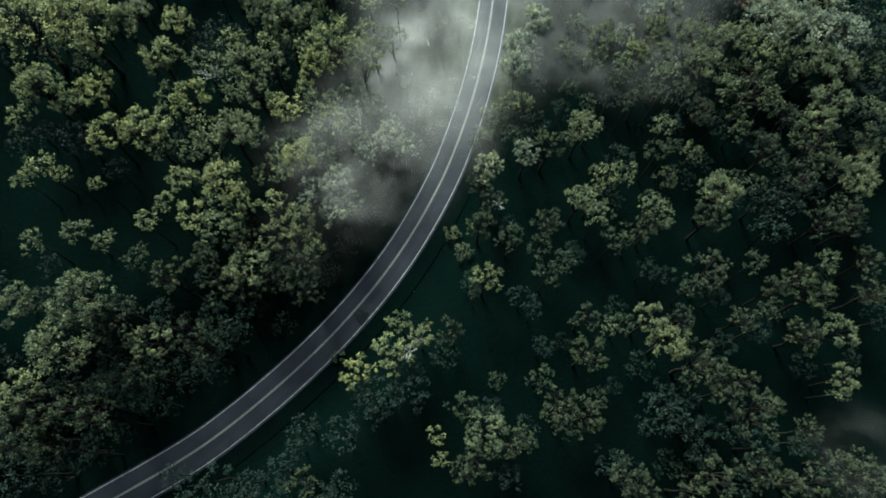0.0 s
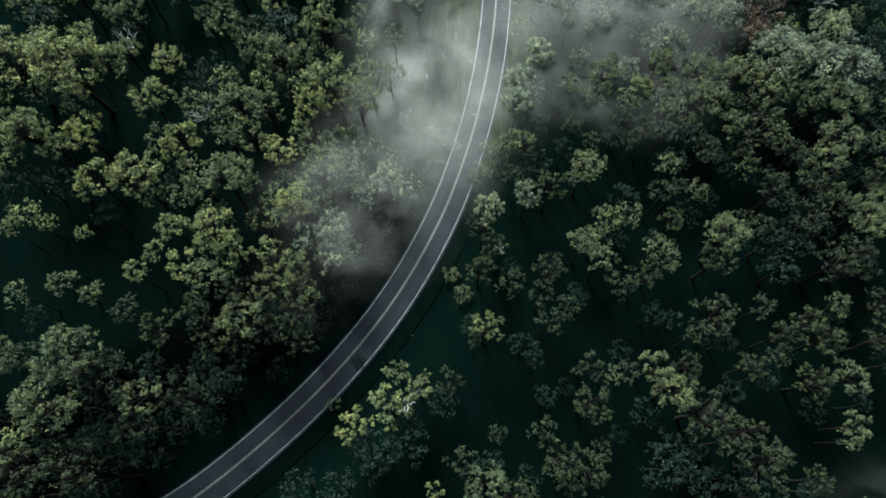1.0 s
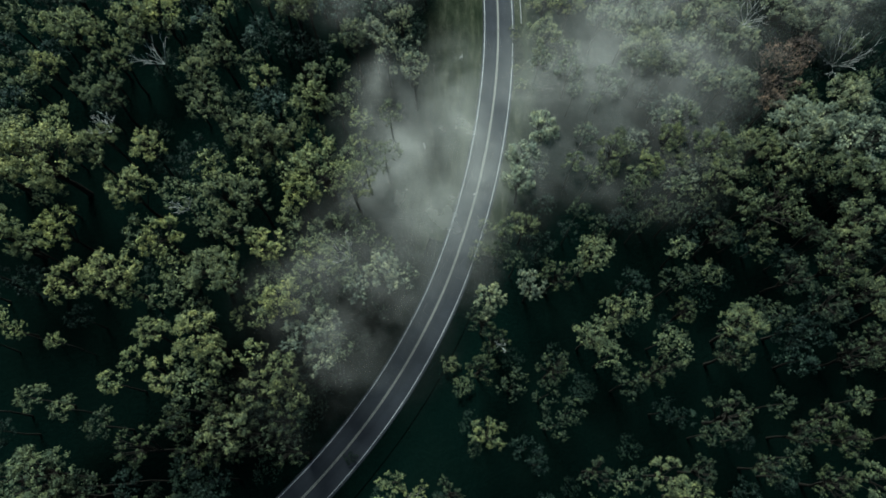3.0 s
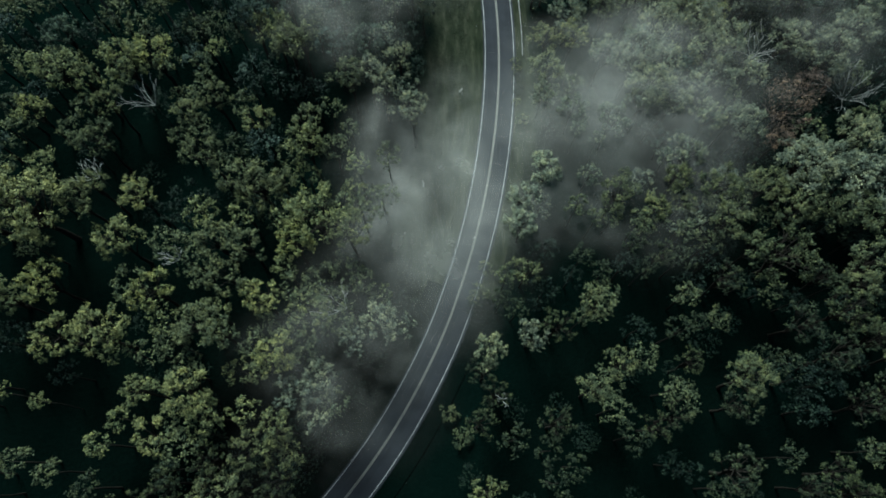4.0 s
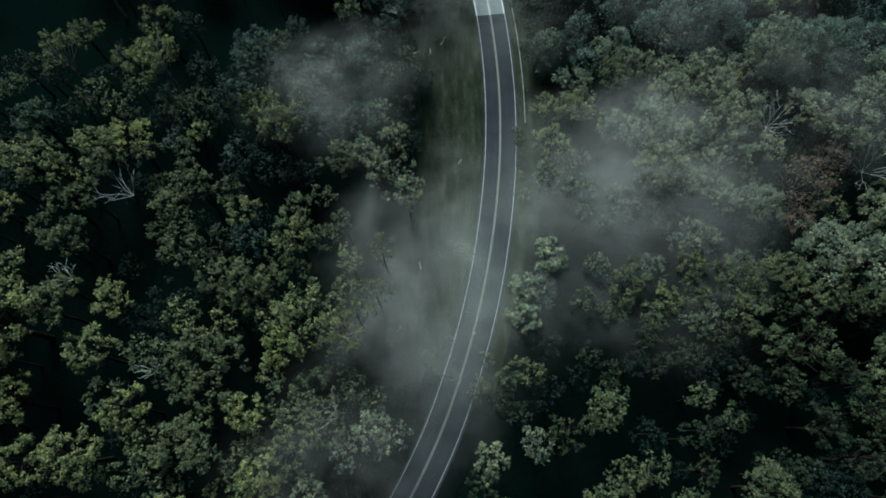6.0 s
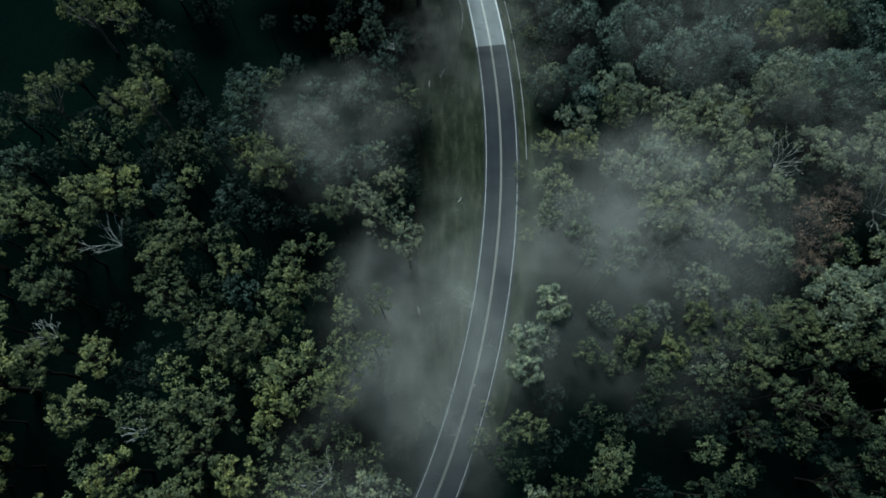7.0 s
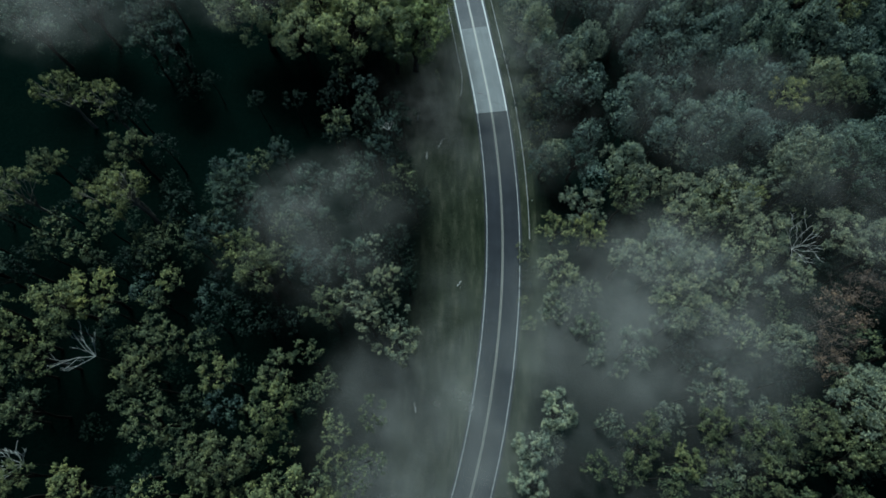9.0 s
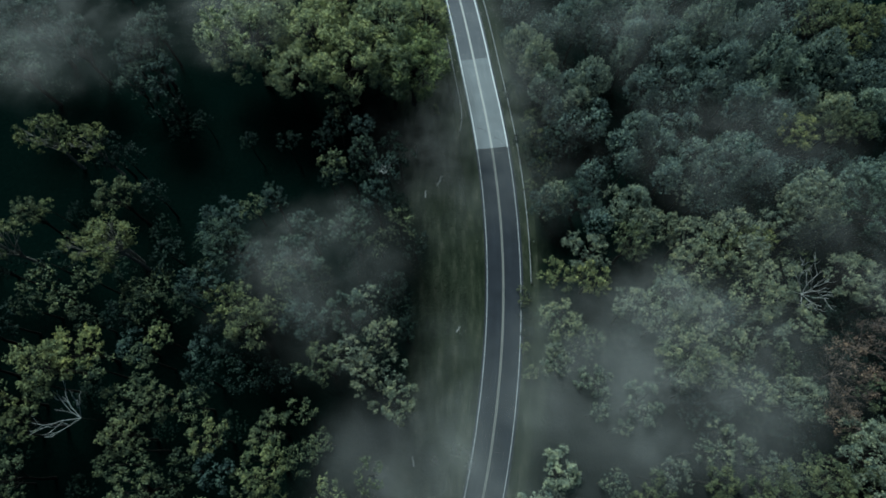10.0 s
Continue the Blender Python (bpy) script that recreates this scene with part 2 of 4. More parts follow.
def tube(verts, faces, path, radii, sides=6):
    """Adds a tapering tube along a path to verts and faces."""
    start = len(verts)
    for i, p in enumerate(path):
        ahead = (path[min(i + 1, len(path) - 1)] - path[max(i - 1, 0)]).normalized()
        side = ahead.cross(Vector((0.31, 0.95, 0.05))).normalized()
        other = ahead.cross(side)
        for k in range(sides):
            a = 2 * math.pi * k / sides
            verts.append(p + radii[i] * (math.cos(a) * side + math.sin(a) * other))
    for i in range(len(path) - 1):
        for k in range(sides):
            a, b = start + i * sides + k, start + i * sides + (k + 1) % sides
            faces.append((a, b, b + sides, a + sides))
    faces.append(tuple(start + (len(path) - 1) * sides + k for k in range(sides)))


# ---- the plan: road line, levels ----
ROAD_LINE = [(-263.7, -81.6), (-221.0, -67.5), (-178.3, -52.5), (-144.1, -41.7), (-118.5, -32.1), (-88.6, -18.9), (-67.3, -6.9), (-49.5, 3.9), (-34.3, 16.2), (-20.9, 29.7), (-9.7, 44.4), (-0.8, 60.5), (5.0, 75.5), (9.4, 91.4), (12.4, 108.1), (14.1, 125.6), (14.3, 143.9), (12.9, 163.3), (9.9, 183.6), (6.4, 204.3), (2.0, 224.0), (-10.1, 253.5), (-27.2, 283.1), (-65.6, 332.4), (-119.1, 381.7), (-182.5, 430.9)]


def catmull(points, step):
    out = []
    for i in range(1, len(points) - 2):
        p0, p1, p2, p3 = (Vector(p) for p in points[i - 1:i + 3])
        n = max(2, int((p2 - p1).length / step))
        for k in range(n):
            t = k / n
            out.append(0.5 * (2 * p1 + (p2 - p0) * t + (2 * p0 - 5 * p1 + 4 * p2 - p3) * t * t + (3 * p1 - p0 - 3 * p2 + p3) * t ** 3))
    return out


CENTRE = catmull(ROAD_LINE, 1.0)
CENTRE_XY = np.array([(p.x, p.y) for p in CENTRE])


def road_level(y):
    """The road climbs out of the bend and then runs level."""
    s = (100.0 - y) / 10.0
    drop = 10.0 * (math.log1p(math.exp(-abs(s))) + max(s, 0.0))
    return -0.11 * min(drop, 95.0)


def hill_top(x, y):
    """Height of the middle of the tree crowns over the open hillside, which falls from west to east and rises ahead."""
    x, y = max(-110.0, min(120.0, x)), max(-10.0, min(175.0, y))
    return 1.6 - 0.155 * x + 0.2336 * y + 0.00022 * x * y - 0.00093 * y * y


def road_gap(x, y):
    """Distance from the road's middle, its side (-1 west, 1 east), and the nearest point's number."""
    d = (CENTRE_XY[:, 0] - x) ** 2 + (CENTRE_XY[:, 1] - y) ** 2
    i = int(d.argmin())
    j, k = max(i - 1, 0), min(i + 1, len(CENTRE_XY) - 1)
    ahead = CENTRE_XY[k] - CENTRE_XY[j]
    side = 1.0 if ahead[0] * (y - CENTRE_XY[i, 1]) - ahead[1] * (x - CENTRE_XY[i, 0]) < 0 else -1.0
    return math.sqrt(d[i]), side, i


def canopy(x, y):
    """Height of the middle of the crowns; the trees along the road's cutting stand lower."""
    w = max(0.0, min(1.0, (road_gap(x, y)[0] - 7.0) / 16.0))
    east = max(0.0, min(1.0, (y - 100.0) / 30.0)) if x > 0 else 0.0
    return hill_top(x, y) - (4.0 + 3.0 * east) * (1.0 - w * w * (3 - 2 * w))


def ground_level(x, y):
    d, side, i = road_gap(x, y)
    level = road_level(CENTRE_XY[i, 1]) - 0.06
    if d < 6.5:
        return level - 0.30
    w = min(1.0, (d - 6.5) / (24.0 if side < 0 else 16.0))
    w = w * w * (3 - 2 * w)
    hill = hill_top(x, y) - 12.5 + 1.2 * noise.noise((x * 0.03, y * 0.03, 3.0))
    return level * (1 - w) + hill * w - 0.30 * (1 - w) ** 6 + 0.12 * noise.noise((x * 0.3, y * 0.3, 0.0)) * min(1.0, w * 6)


def offset_point(i, off, up=0.0):
    j, k = max(i - 1, 0), min(i + 1, len(CENTRE) - 1)
    d = (CENTRE[k] - CENTRE[j]).normalized()
    p = CENTRE[i]
    return Vector((p.x + d.y * off, p.y - d.x * off, road_level(p.y) + up))


def ribbon(name, mat, inner, outer, up, first=0, last=None, cells=1, drop=0.0):
    """A strip of the road between two offsets from its middle, following its bends, with a turned-down edge where drop is given."""
    last = len(CENTRE) - 1 if last is None else last
    offs = [inner + (outer - inner) * c / cells for c in range(cells + 1)]
    ups = [up] * (cells + 1)
    if drop:
        offs, ups = [inner - 0.05] + offs + [outer + 0.05], [up - drop] + ups + [up - drop]
    verts, faces, uvs = [], [], []
    for i in range(first, last + 1):
        for o, u in zip(offs, ups):
            verts.append(offset_point(i, o, u))
            uvs.append((o, float(i)))
    n = len(offs)
    for r in range(last - first):
        for c in range(n - 1):
            a = r * n + c
            faces.append((a, a + 1, a + n + 1, a + n))
    me = mesh_from(name, verts, faces, mat)
    layer = me.uv_layers.new(name="across_along")
    for loop in me.loops:
        layer.data[loop.index].uv = uvs[loop.vertex_index]
    return me


def station(y):
    """The road point nearest to that y on the stretch past the bend."""
    return int(np.abs(CENTRE_XY[:, 1] - y).argmin())


# ---- ground ----
def axis(lo, hi, step, far):
    out = list(np.arange(lo, hi + 0.1, step))
    d = step
    left, right = [], []
    a, b = lo, hi
    while a > -far:
        d *= 1.6
        a, b = a - d, b + d
        left.append(a)
        right.append(b)
    return left[::-1] + out + right


XS, YS = axis(-130, 150, 2.5, 2500), axis(-70, 300, 2.5, 2500)
verts = [(x, y, ground_level(x, y)) for y in YS for x in XS]
nx = len(XS)
faces = [(r * nx + c, r * nx + c + 1, (r + 1) * nx + c + 1, (r + 1) * nx + c) for r in range(len(YS) - 1) for c in range(nx - 1)]
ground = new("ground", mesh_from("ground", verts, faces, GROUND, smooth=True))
grassiness = ground.data.attributes.new("grassiness", "FLOAT", "POINT")
for v in ground.data.vertices:
    x, y = v.co.x, v.co.y
    if -90 < x < 60 and -40 < y < 270:
        d, side, i = road_gap(x, y)
        meadow = max(0.0, min(1.0, (CENTRE_XY[i, 1] - 62.0) / 16.0))     # the bend itself lies in the woods
        reach = meadow * (16.5 + 4.0 * max(0.0, min(1.0, (y - 140.0) / 20.0)) if side < 0 else 8.5) + 3.5 * noise.noise((x * 0.12, y * 0.12, 7.0))
        grassiness.data[v.index].value = max(0.0, min(1.0, (reach - d) / 4.0 + 0.5))
tagged(ground, "forest floor painted near-black as deep shade, with rough grass verge beside the road", "ground", kind="structure")

# ---- road ----
PATCH_A, PATCH_B = station(163.4), station(187.9)
road = new("road", ribbon("road", ASPHALT, -3.85, 3.95, 0.0, 0, PATCH_B, 8, 0.12))
for inner, outer in ((-7.2, -3.88), (3.98, 7.2)):
    # at the bend the shoulders share the floor's painted-in shade
    part("shoulder", ribbon("shoulder", GROUND, inner, outer, -0.05, 0, station(74.0), 4, 0.5), road, "shoulder in the near-black, shade-painted colour of the forest floor")
    part("shoulder", ribbon("shoulder", VERGE, inner, outer, -0.05, station(74.0), None, 4, 0.5), road, "rough grassy road shoulder")
tagged(road, "curving two-lane grey asphalt road with painted lines", "road", kind="structure")
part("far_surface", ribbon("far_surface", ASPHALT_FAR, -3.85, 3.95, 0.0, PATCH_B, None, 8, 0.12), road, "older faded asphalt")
part("patch", ribbon("patch", CONCRETE, -3.75, 3.5, 0.006, PATCH_A, PATCH_B, 8), road, "pale resurfaced patch with a dark crack")
for inner, outer in ((-3.49, -3.39), (3.39, 3.49)):
    part("edge_line", ribbon("edge_line", WHITE_PAINT, inner, outer, 0.014, 0, PATCH_A), road, "thin worn white edge line")
for inner, outer in ((-3.52, -3.34), (3.30, 3.54)):
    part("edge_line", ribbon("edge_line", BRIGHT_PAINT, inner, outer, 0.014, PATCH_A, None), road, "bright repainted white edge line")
for off in (-0.26, -0.02):
    part("centre_line", ribbon("centre_line", CENTRE_PAINT, off - 0.09, off + 0.09, 0.014, 0, PATCH_A), road, "faded beige centre line")
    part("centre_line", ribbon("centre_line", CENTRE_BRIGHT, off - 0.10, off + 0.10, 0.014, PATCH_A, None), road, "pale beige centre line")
# crack across the patch
random.seed(5)
verts, faces = [], []
for start, off, n, drift in ((5.6, -2.6, 10, 0.36), (2.6, 0.3, 9, 0.33), (8.0, -3.0, 5, 0.15)):
    a, b = start, off
    for k in range(n):
        c, d = a - 0.28 + random.uniform(-0.25, 0.25), b + drift + random.uniform(-0.15, 0.15)
        w = random.uniform(0.03, 0.10)
        base = len(verts)
        for s, o in ((a - w, b), (a + w, b), (c + w, d), (c - w, d)):
            i = PATCH_A + int(max(0, s))
            p, q = offset_point(i, o, 0.012), offset_point(i + 1, o, 0.012)
            verts.append(p.lerp(q, max(0, s) - int(max(0, s))))
        faces.append((base, base + 1, base + 2, base + 3))
        a, b = c, d
part("crack", mesh_from("crack", verts, faces, CRACK), road, "dark tarred crack")


# ---- guard rails and guide posts ----
def guard_rail(y0, y1, side, flare, label):
    """A steel beam of W section on timber posts beside the road; its end bends away from the traffic."""
    first, last = station(y0), station(y1)
    root = new("guard_rail")
    root.location = offset_point(first, side * 5.45)
    inv = Matrix.Translation(-root.location)
    section = [(0.0, 0.42), (0.06, 0.48), (0.0, 0.56), (0.06, 0.64), (0.0, 0.72), (0.03, 0.74), (0.09, 0.65), (0.05, 0.56), (0.09, 0.47), (0.03, 0.40)]
    verts, faces = [], []
    n = len(section)
    for r, i in enumerate(range(first, last + 1)):
        bend = flare * max(0.0, 1 - r / 7.0) ** 2
        for dx, dz in section:
            verts.append(inv @ offset_point(i, side * (5.45 + bend + dx), dz))
        if r:
            for k in range(n):
                a, b = (r - 1) * n + k, (r - 1) * n + (k + 1) % n
                faces.append((a, b, b + n, a + n))
    part("beam", mesh_from("beam", verts, faces, STEEL), root, "grey galvanised steel beam")
    w = 0.085
    pv = [(sx * w, sy * w, z) for z in (-0.5, 0.70, 0.78) for sx, sy in ((-1, -1), (1, -1), (1, 1), (-1, 1))]
    pv = [(x * 0.6, y * 0.6, z) if z > 0.75 else (x, y, z) for x, y, z in pv]
    pf = [(a + k, a + (k + 1) % 4, a + 4 + (k + 1) % 4, a + 4 + k) for a in (0, 4) for k in range(4)] + [(8, 9, 10, 11)]
    post = mesh_from("post", pv, pf, POST_WOOD)
    for r, i in enumerate(range(first, last + 1)):
        if r % 3 == 0:
            ob = part("post", post, root)
            ob.location = inv @ offset_point(i, side * (5.45 + flare * max(0.0, 1 - r / 7.0) ** 2 + 0.2))
    return tagged(root, label, "guard rail", "guard rails along the road")


guard_rail(132.0, 235.0, 1, 0.0, "long grey steel guard rail on timber posts beside the road")
guard_rail(168.5, 225.0, -1, 1.2, "grey steel guard rail with bent end on the grass verge")


def guide_post():
    root = new("guide_post")
    rows = [(0.06, 0.02, -0.2), (0.06, 0.02, 0.90), (0.045, 0.018, 1.0), (0.02, 0.012, 1.03)]
    v = [(sx * w, sy * d, z) for w, d, z in rows for sx, sy in ((-1, -1), (1, -1), (1, 1), (-1, 1))]
    f = [(a * 4 + k, a * 4 + (k + 1) % 4, a * 4 + 4 + (k + 1) % 4, a * 4 + 4 + k) for a in range(3) for k in range(4)] + [(12, 13, 14, 15)]
    stake = part("stake", mesh_from("stake", v, f, POST_WHITE), root)
    v = [(sx, -0.024, z) for sx, z in ((-0.035, 0.78), (0.035, 0.78), (0.035, 0.88), (-0.035, 0.88))] + [(sx, -0.018, z) for sx, z in ((-0.035, 0.78), (0.035, 0.78), (0.035, 0.88), (-0.035, 0.88))]
    part("reflector", mesh_from("reflector", v, [(0, 1, 2, 3), (0, 4, 5, 1), (1, 5, 6, 2), (2, 6, 7, 3), (3, 7, 4, 0)], REFLECTOR), stake, "small red reflector")
    return tagged(root, "white plastic roadside guide post with a red reflector", "guide post", "guide posts along the road")


post_one, posts = guide_post(), [(-17.0, 40.2), (-6.3, 36.0), (-29.6, 9.8), (-46.0, -0.4), (20.9, 140.6), (9.0, 140.5), (5.2, 121.0)]
for n, (x, y) in enumerate(posts):
    m = pose(x, y, ground_level(x, y), 6 - 2 * n, 4 * (n % 3) - 4, 20 * n)
    if n == 0:
        post_one.matrix_basis = m
    else:
        copy_thing(post_one, m)


# ---- trees ----
UNIT = 3.8     # crown radius at which a tree shape is drawn


def leaf_mesh(name, v):
    """A mesh of loose leaf triangles from an array of corners."""
    me = bpy.data.meshes.new(name)
    n = len(v) // 3
    me.vertices.add(3 * n)
    me.vertices.foreach_set("co", v.astype(np.float32).ravel())
    me.loops.add(3 * n)
    me.loops.foreach_set("vertex_index", np.arange(3 * n, dtype=np.int32))
    me.polygons.add(n)
    me.polygons.foreach_set("loop_start", np.arange(0, 3 * n, 3, dtype=np.int32))
    me.update(calc_edges=True)
    return me


def crown_mesh(seed, lobes, clumps, leaves, lobe_size, clump_size, leaf_len, flat, skirt=1.12):
    """A domed crown of lobes, each a heap of leaf clumps, each clump many small leaf sprays facing outwards and up. Also the lobes' middles."""
    rng = np.random.default_rng(seed)
    middles, verts = [], []
    for k in range(lobes):
        low = (k + 0.5) / lobes * skirt
        a, c = 2.39996 * k + rng.uniform(-0.5, 0.5), 1.0 - low
        ring = math.sqrt(max(0.0, 1.0 - c * c))
        axis_out = np.array((ring * math.cos(a), ring * math.sin(a), c))
        mid = axis_out * UNIT * rng.uniform(0.50, 0.88) * np.array((1, 1, flat))
        middles.append(Vector(mid))
        size = UNIT * lobe_size * rng.uniform(0.7, 1.25)
        for _ in range(clumps):
            way = rng.normal(size=3) * 0.75 + axis_out * 0.55 + np.array((0, 0, 0.3))
            way /= np.linalg.norm(way)
            heart = mid + way * size * rng.uniform(0.7, 1.1)
            cs = UNIT * clump_size * rng.uniform(0.6, 1.3)
            n = int(leaves * rng.uniform(0.7, 1.2))
            out = way * 0.8 + np.array((0, 0, 0.5)) + rng.normal(size=3) * 0.25
            out /= np.linalg.norm(out)
            at = rng.uniform(-0.9, 1.0, (n, 1))
            spread = rng.normal(size=(n, 3)) * cs * 0.40 * (1.15 - 0.75 * np.maximum(at, -0.2))
            p = heart + out * cs * at * 0.9 + spread
            d = p - (heart - out * cs * 0.8)
            d /= np.linalg.norm(d, axis=1)[:, None]
            along = d * 0.25 + out * 0.2 + rng.normal(size=(n, 3)) * 0.7
            along /= np.linalg.norm(along, axis=1)[:, None]
            nrm = d * 0.9 + np.array((0, 0, 0.25)) + rng.normal(size=(n, 3)) * 0.35
            across = np.cross(nrm, along)
            across /= np.linalg.norm(across, axis=1)[:, None] + 1e-6
            nrm = np.cross(along, across)
            ln = leaf_len * rng.uniform(0.6, 1.4, (n, 1))
            wd = ln * rng.uniform(0.26, 0.44, (n, 1))
            verts.append(np.stack((p - along * ln * 0.5 + across * wd, p - along * ln * 0.5 - across * wd, p + along * ln * 0.5 - nrm * ln * 0.15), axis=1).reshape(-1, 3))
    return leaf_mesh("crown", np.concatenate(verts)), middles


def egg_crown(seed, tufts, leaves, leaf_len):
    """A narrow, full, egg-shaped crown: upright tufts of fine leaves round a tall ovoid, bunched into a few swellings."""
    rng = np.random.default_rng(seed)
    verts = []
    swell = rng.normal(size=(9, 3))
    swell /= np.linalg.norm(swell, axis=1)[:, None]
    for _ in range(tufts):
        way = rng.normal(size=3)
        way[2] = abs(way[2]) * 1.1 - 0.35
        way /= np.linalg.norm(way)
        bulge = 0.66 + 0.42 * max(0.0, float((swell @ way).max()) - 0.62) / 0.38
        heart = way * bulge * UNIT * np.array((0.92, 0.92, 1.5))
        out = way * 0.55 + np.array((0, 0, 0.75)) + rng.normal(size=3) * 0.15
        out /= np.linalg.norm(out)
        n = int(leaves * rng.uniform(0.7, 1.3))
        cs = UNIT * 0.44 * leaf_len * rng.uniform(0.7, 1.3)
        at = rng.uniform(-1.0, 1.0, (n, 1))
        p = heart + out * cs * 1.3 * at + rng.normal(size=(n, 3)) * cs * 0.42 * (1.1 - 0.8 * np.maximum(at, 0))
        d = p - heart + out * cs
        d = d / np.linalg.norm(d, axis=1)[:, None] * 0.5 + way * 0.8
        along = out * 0.4 + rng.normal(size=(n, 3)) * 0.6
        along /= np.linalg.norm(along, axis=1)[:, None]
        across = np.cross(d + rng.normal(size=(n, 3)) * 0.25, along)
        across /= np.linalg.norm(across, axis=1)[:, None] + 1e-6
        ln = leaf_len * rng.uniform(0.6, 1.4, (n, 1))
        wd = ln * rng.uniform(0.22, 0.36, (n, 1))
        verts.append(np.stack((p - along * ln * 0.5 + across * wd, p - along * ln * 0.5 - across * wd, p + along * ln * 0.5), axis=1).reshape(-1, 3))
    middles = [Vector((0.3 * math.cos(k * 1.3), 0.3 * math.sin(k * 1.3), 0.5 * k - 1.0)) * UNIT * 0.6 for k in range(5)]
    return leaf_mesh("crown", np.concatenate(verts)), middles


def trunk_mesh(seed, middles, bark):
    """A tapered, slightly bent trunk of 10 m with a limb to each lobe and forked ends."""
    rng = random.Random(seed)
    verts, faces = [], []
    bend = [Vector((rng.uniform(-0.25, 0.25) * k, rng.uniform(-0.25, 0.25) * k, 0)) for k in range(4)]
    path = [Vector((0, 0, -1.2)), Vector((0, 0, 0.1)), Vector((0, 0, 3)) + bend[1], Vector((0, 0, 6)) + bend[2], Vector((0, 0, 9)) + bend[2]]
    tube(verts, faces, path, [0.42, 0.30, 0.24, 0.19, 0.10], 7)
    for m in middles:
        start = path[2].lerp(path[4], rng.uniform(0.2, 0.95))
        end = m * 0.9 + Vector((0, 0, 10))
        knee = start.lerp(end, 0.5) + Vector((0, 0, rng.uniform(0.1, 0.6)))
        tube(verts, faces, [start, knee, end], [0.11, 0.075, 0.035], 5)
        for _ in range(3):
            tip = end + Vector((rng.uniform(-1, 1), rng.uniform(-1, 1), rng.uniform(0.0, 0.8))) * 0.9
            tube(verts, faces, [knee.lerp(end, 0.6), tip], [0.045, 0.012], 4)
    return mesh_from("trunk", verts, faces, bark, True)


SHAPES = [crown_mesh(s + 1, 12 + s % 3, 9, 27, 0.28, 0.11, 0.235, 0.85) for s in range(6)]
BIG = [crown_mesh(s + 30, 18 + s % 4, 11, 27, 0.24, 0.09, 0.175, 0.8) for s in range(5)]
ROUND = [crown_mesh(s + 40, 46, 22, 27, 0.18, 0.058, 0.105, 0.9, 1.5) for s in range(3)]
THIN = [crown_mesh(s + 70, 10, 8, 20, 0.36, 0.18, 0.22, 0.8) for s in range(3)]
EGG = [egg_crown(s + 90, 170, 24, 0.33) for s in range(5)]
BIG_EGG = [egg_crown(s + 110, 330, 24, 0.23) for s in range(3)]
SPARSE = [crown_mesh(s + 60, 17 + s % 3, 3, 36, 0.19, 0.105, 0.21, 0.8) for s in range(5)]
FULL = [crown_mesh(s + 50, 15, 11, 34, 0.25, 0.115, 0.19, 0.85, 1.35) for s in range(3)]
OPEN = [crown_mesh(s + 80, 13, 6, 32, 0.26, 0.13, 0.22, 0.75) for s in range(3)]
TRUNKS = {}
CROWNS = {}


def family(kind, radius):
    return ROUND if kind in "ry" else THIN if kind == "k" else SPARSE if kind == "n" else FULL if kind == "v" else OPEN if kind == "l" else (BIG_EGG if radius > 4.4 else EGG) if kind in "cp" else BIG if radius > 4.3 else SHAPES


def crown_of(kind, shape):
    """The shape's crown with that kind's leaves; made once, then shared."""
    me = shape[0]
    if (kind, me.name) not in CROWNS:
        leafy = me.copy()
        leafy.materials.append(LEAF[kind])
        CROWNS[kind, me.name] = leafy
    return CROWNS[kind, me.name]


def trunk_of(kind, shape):
    bark = PALE_BARK if kind == "l" else BARK
    if shape[0].name not in TRUNKS:
        TRUNKS[shape[0].name] = trunk_mesh(len(TRUNKS), shape[1], bark)
    return TRUNKS[shape[0].name]


LABELS = {
    "b": "forest tree with bright yellow-green clumped leaves",
    "m": "forest tree with grey-green clumped leaves on forked limbs",
    "n": "forest tree with green leaves shade-darkened in colour between dark gaps",
    "l": "open-crowned tree with thin yellow-green leaves on pale limbs",
    "v": "small tree with silvery pale leaves beside the road",
    "d": "forest tree with clumped leaves painted near-black as canopy shade",
    "g": "forest tree with blue-green leaves, haze painted into their colour",
    "r": "large spreading tree with dense full green crown",
    "y": "large round tree with golden-green leaves beside the road",
    "w": "forest tree with olive-grey leaves painted pale as fog",
    "c": "slender tree with fine leaves tinted blue-green for haze",
    "p": "slender tree with fine pale green leaves",
    "k": "dying tree with thin rusty brown foliage and bare twigs",
}
chance = random.Random(11)


def tree(x, y, radius, kind):
    """One tree of the plan: its crown's radius and its kind of leaf; its height follows the canopy."""
    g = ground_level(x, y)
    shape = chance.choice(family(kind, radius))
    s = radius / UNIT
    middle = max(canopy(x, y) + (chance.uniform(-2.5, 1.0) if kind in "cp" else 0.0) - 0.4 * (4.5 - min(radius, 7.0)) + chance.uniform(-0.8, 0.8), g + 3.5)
    root = new("tree")
    root.location, root.rotation_euler = (x, y, g), (0, 0, chance.uniform(0, 6.28))
    crown = part("crown", crown_of(kind, shape), root)
    crown.location, crown.scale = (0, 0, middle - g), (s, s, s * chance.uniform(0.85, 1.15))
    trunk = part("trunk", trunk_of(kind, shape), root)
    trunk.scale = (s, s, (middle - g) / 10.0)
    return tagged(root, LABELS[kind], "tree", "trees of the forest")


def stand(kind, rows):
    for x, y, radius in rows:
        tree(x, y, radius, kind)


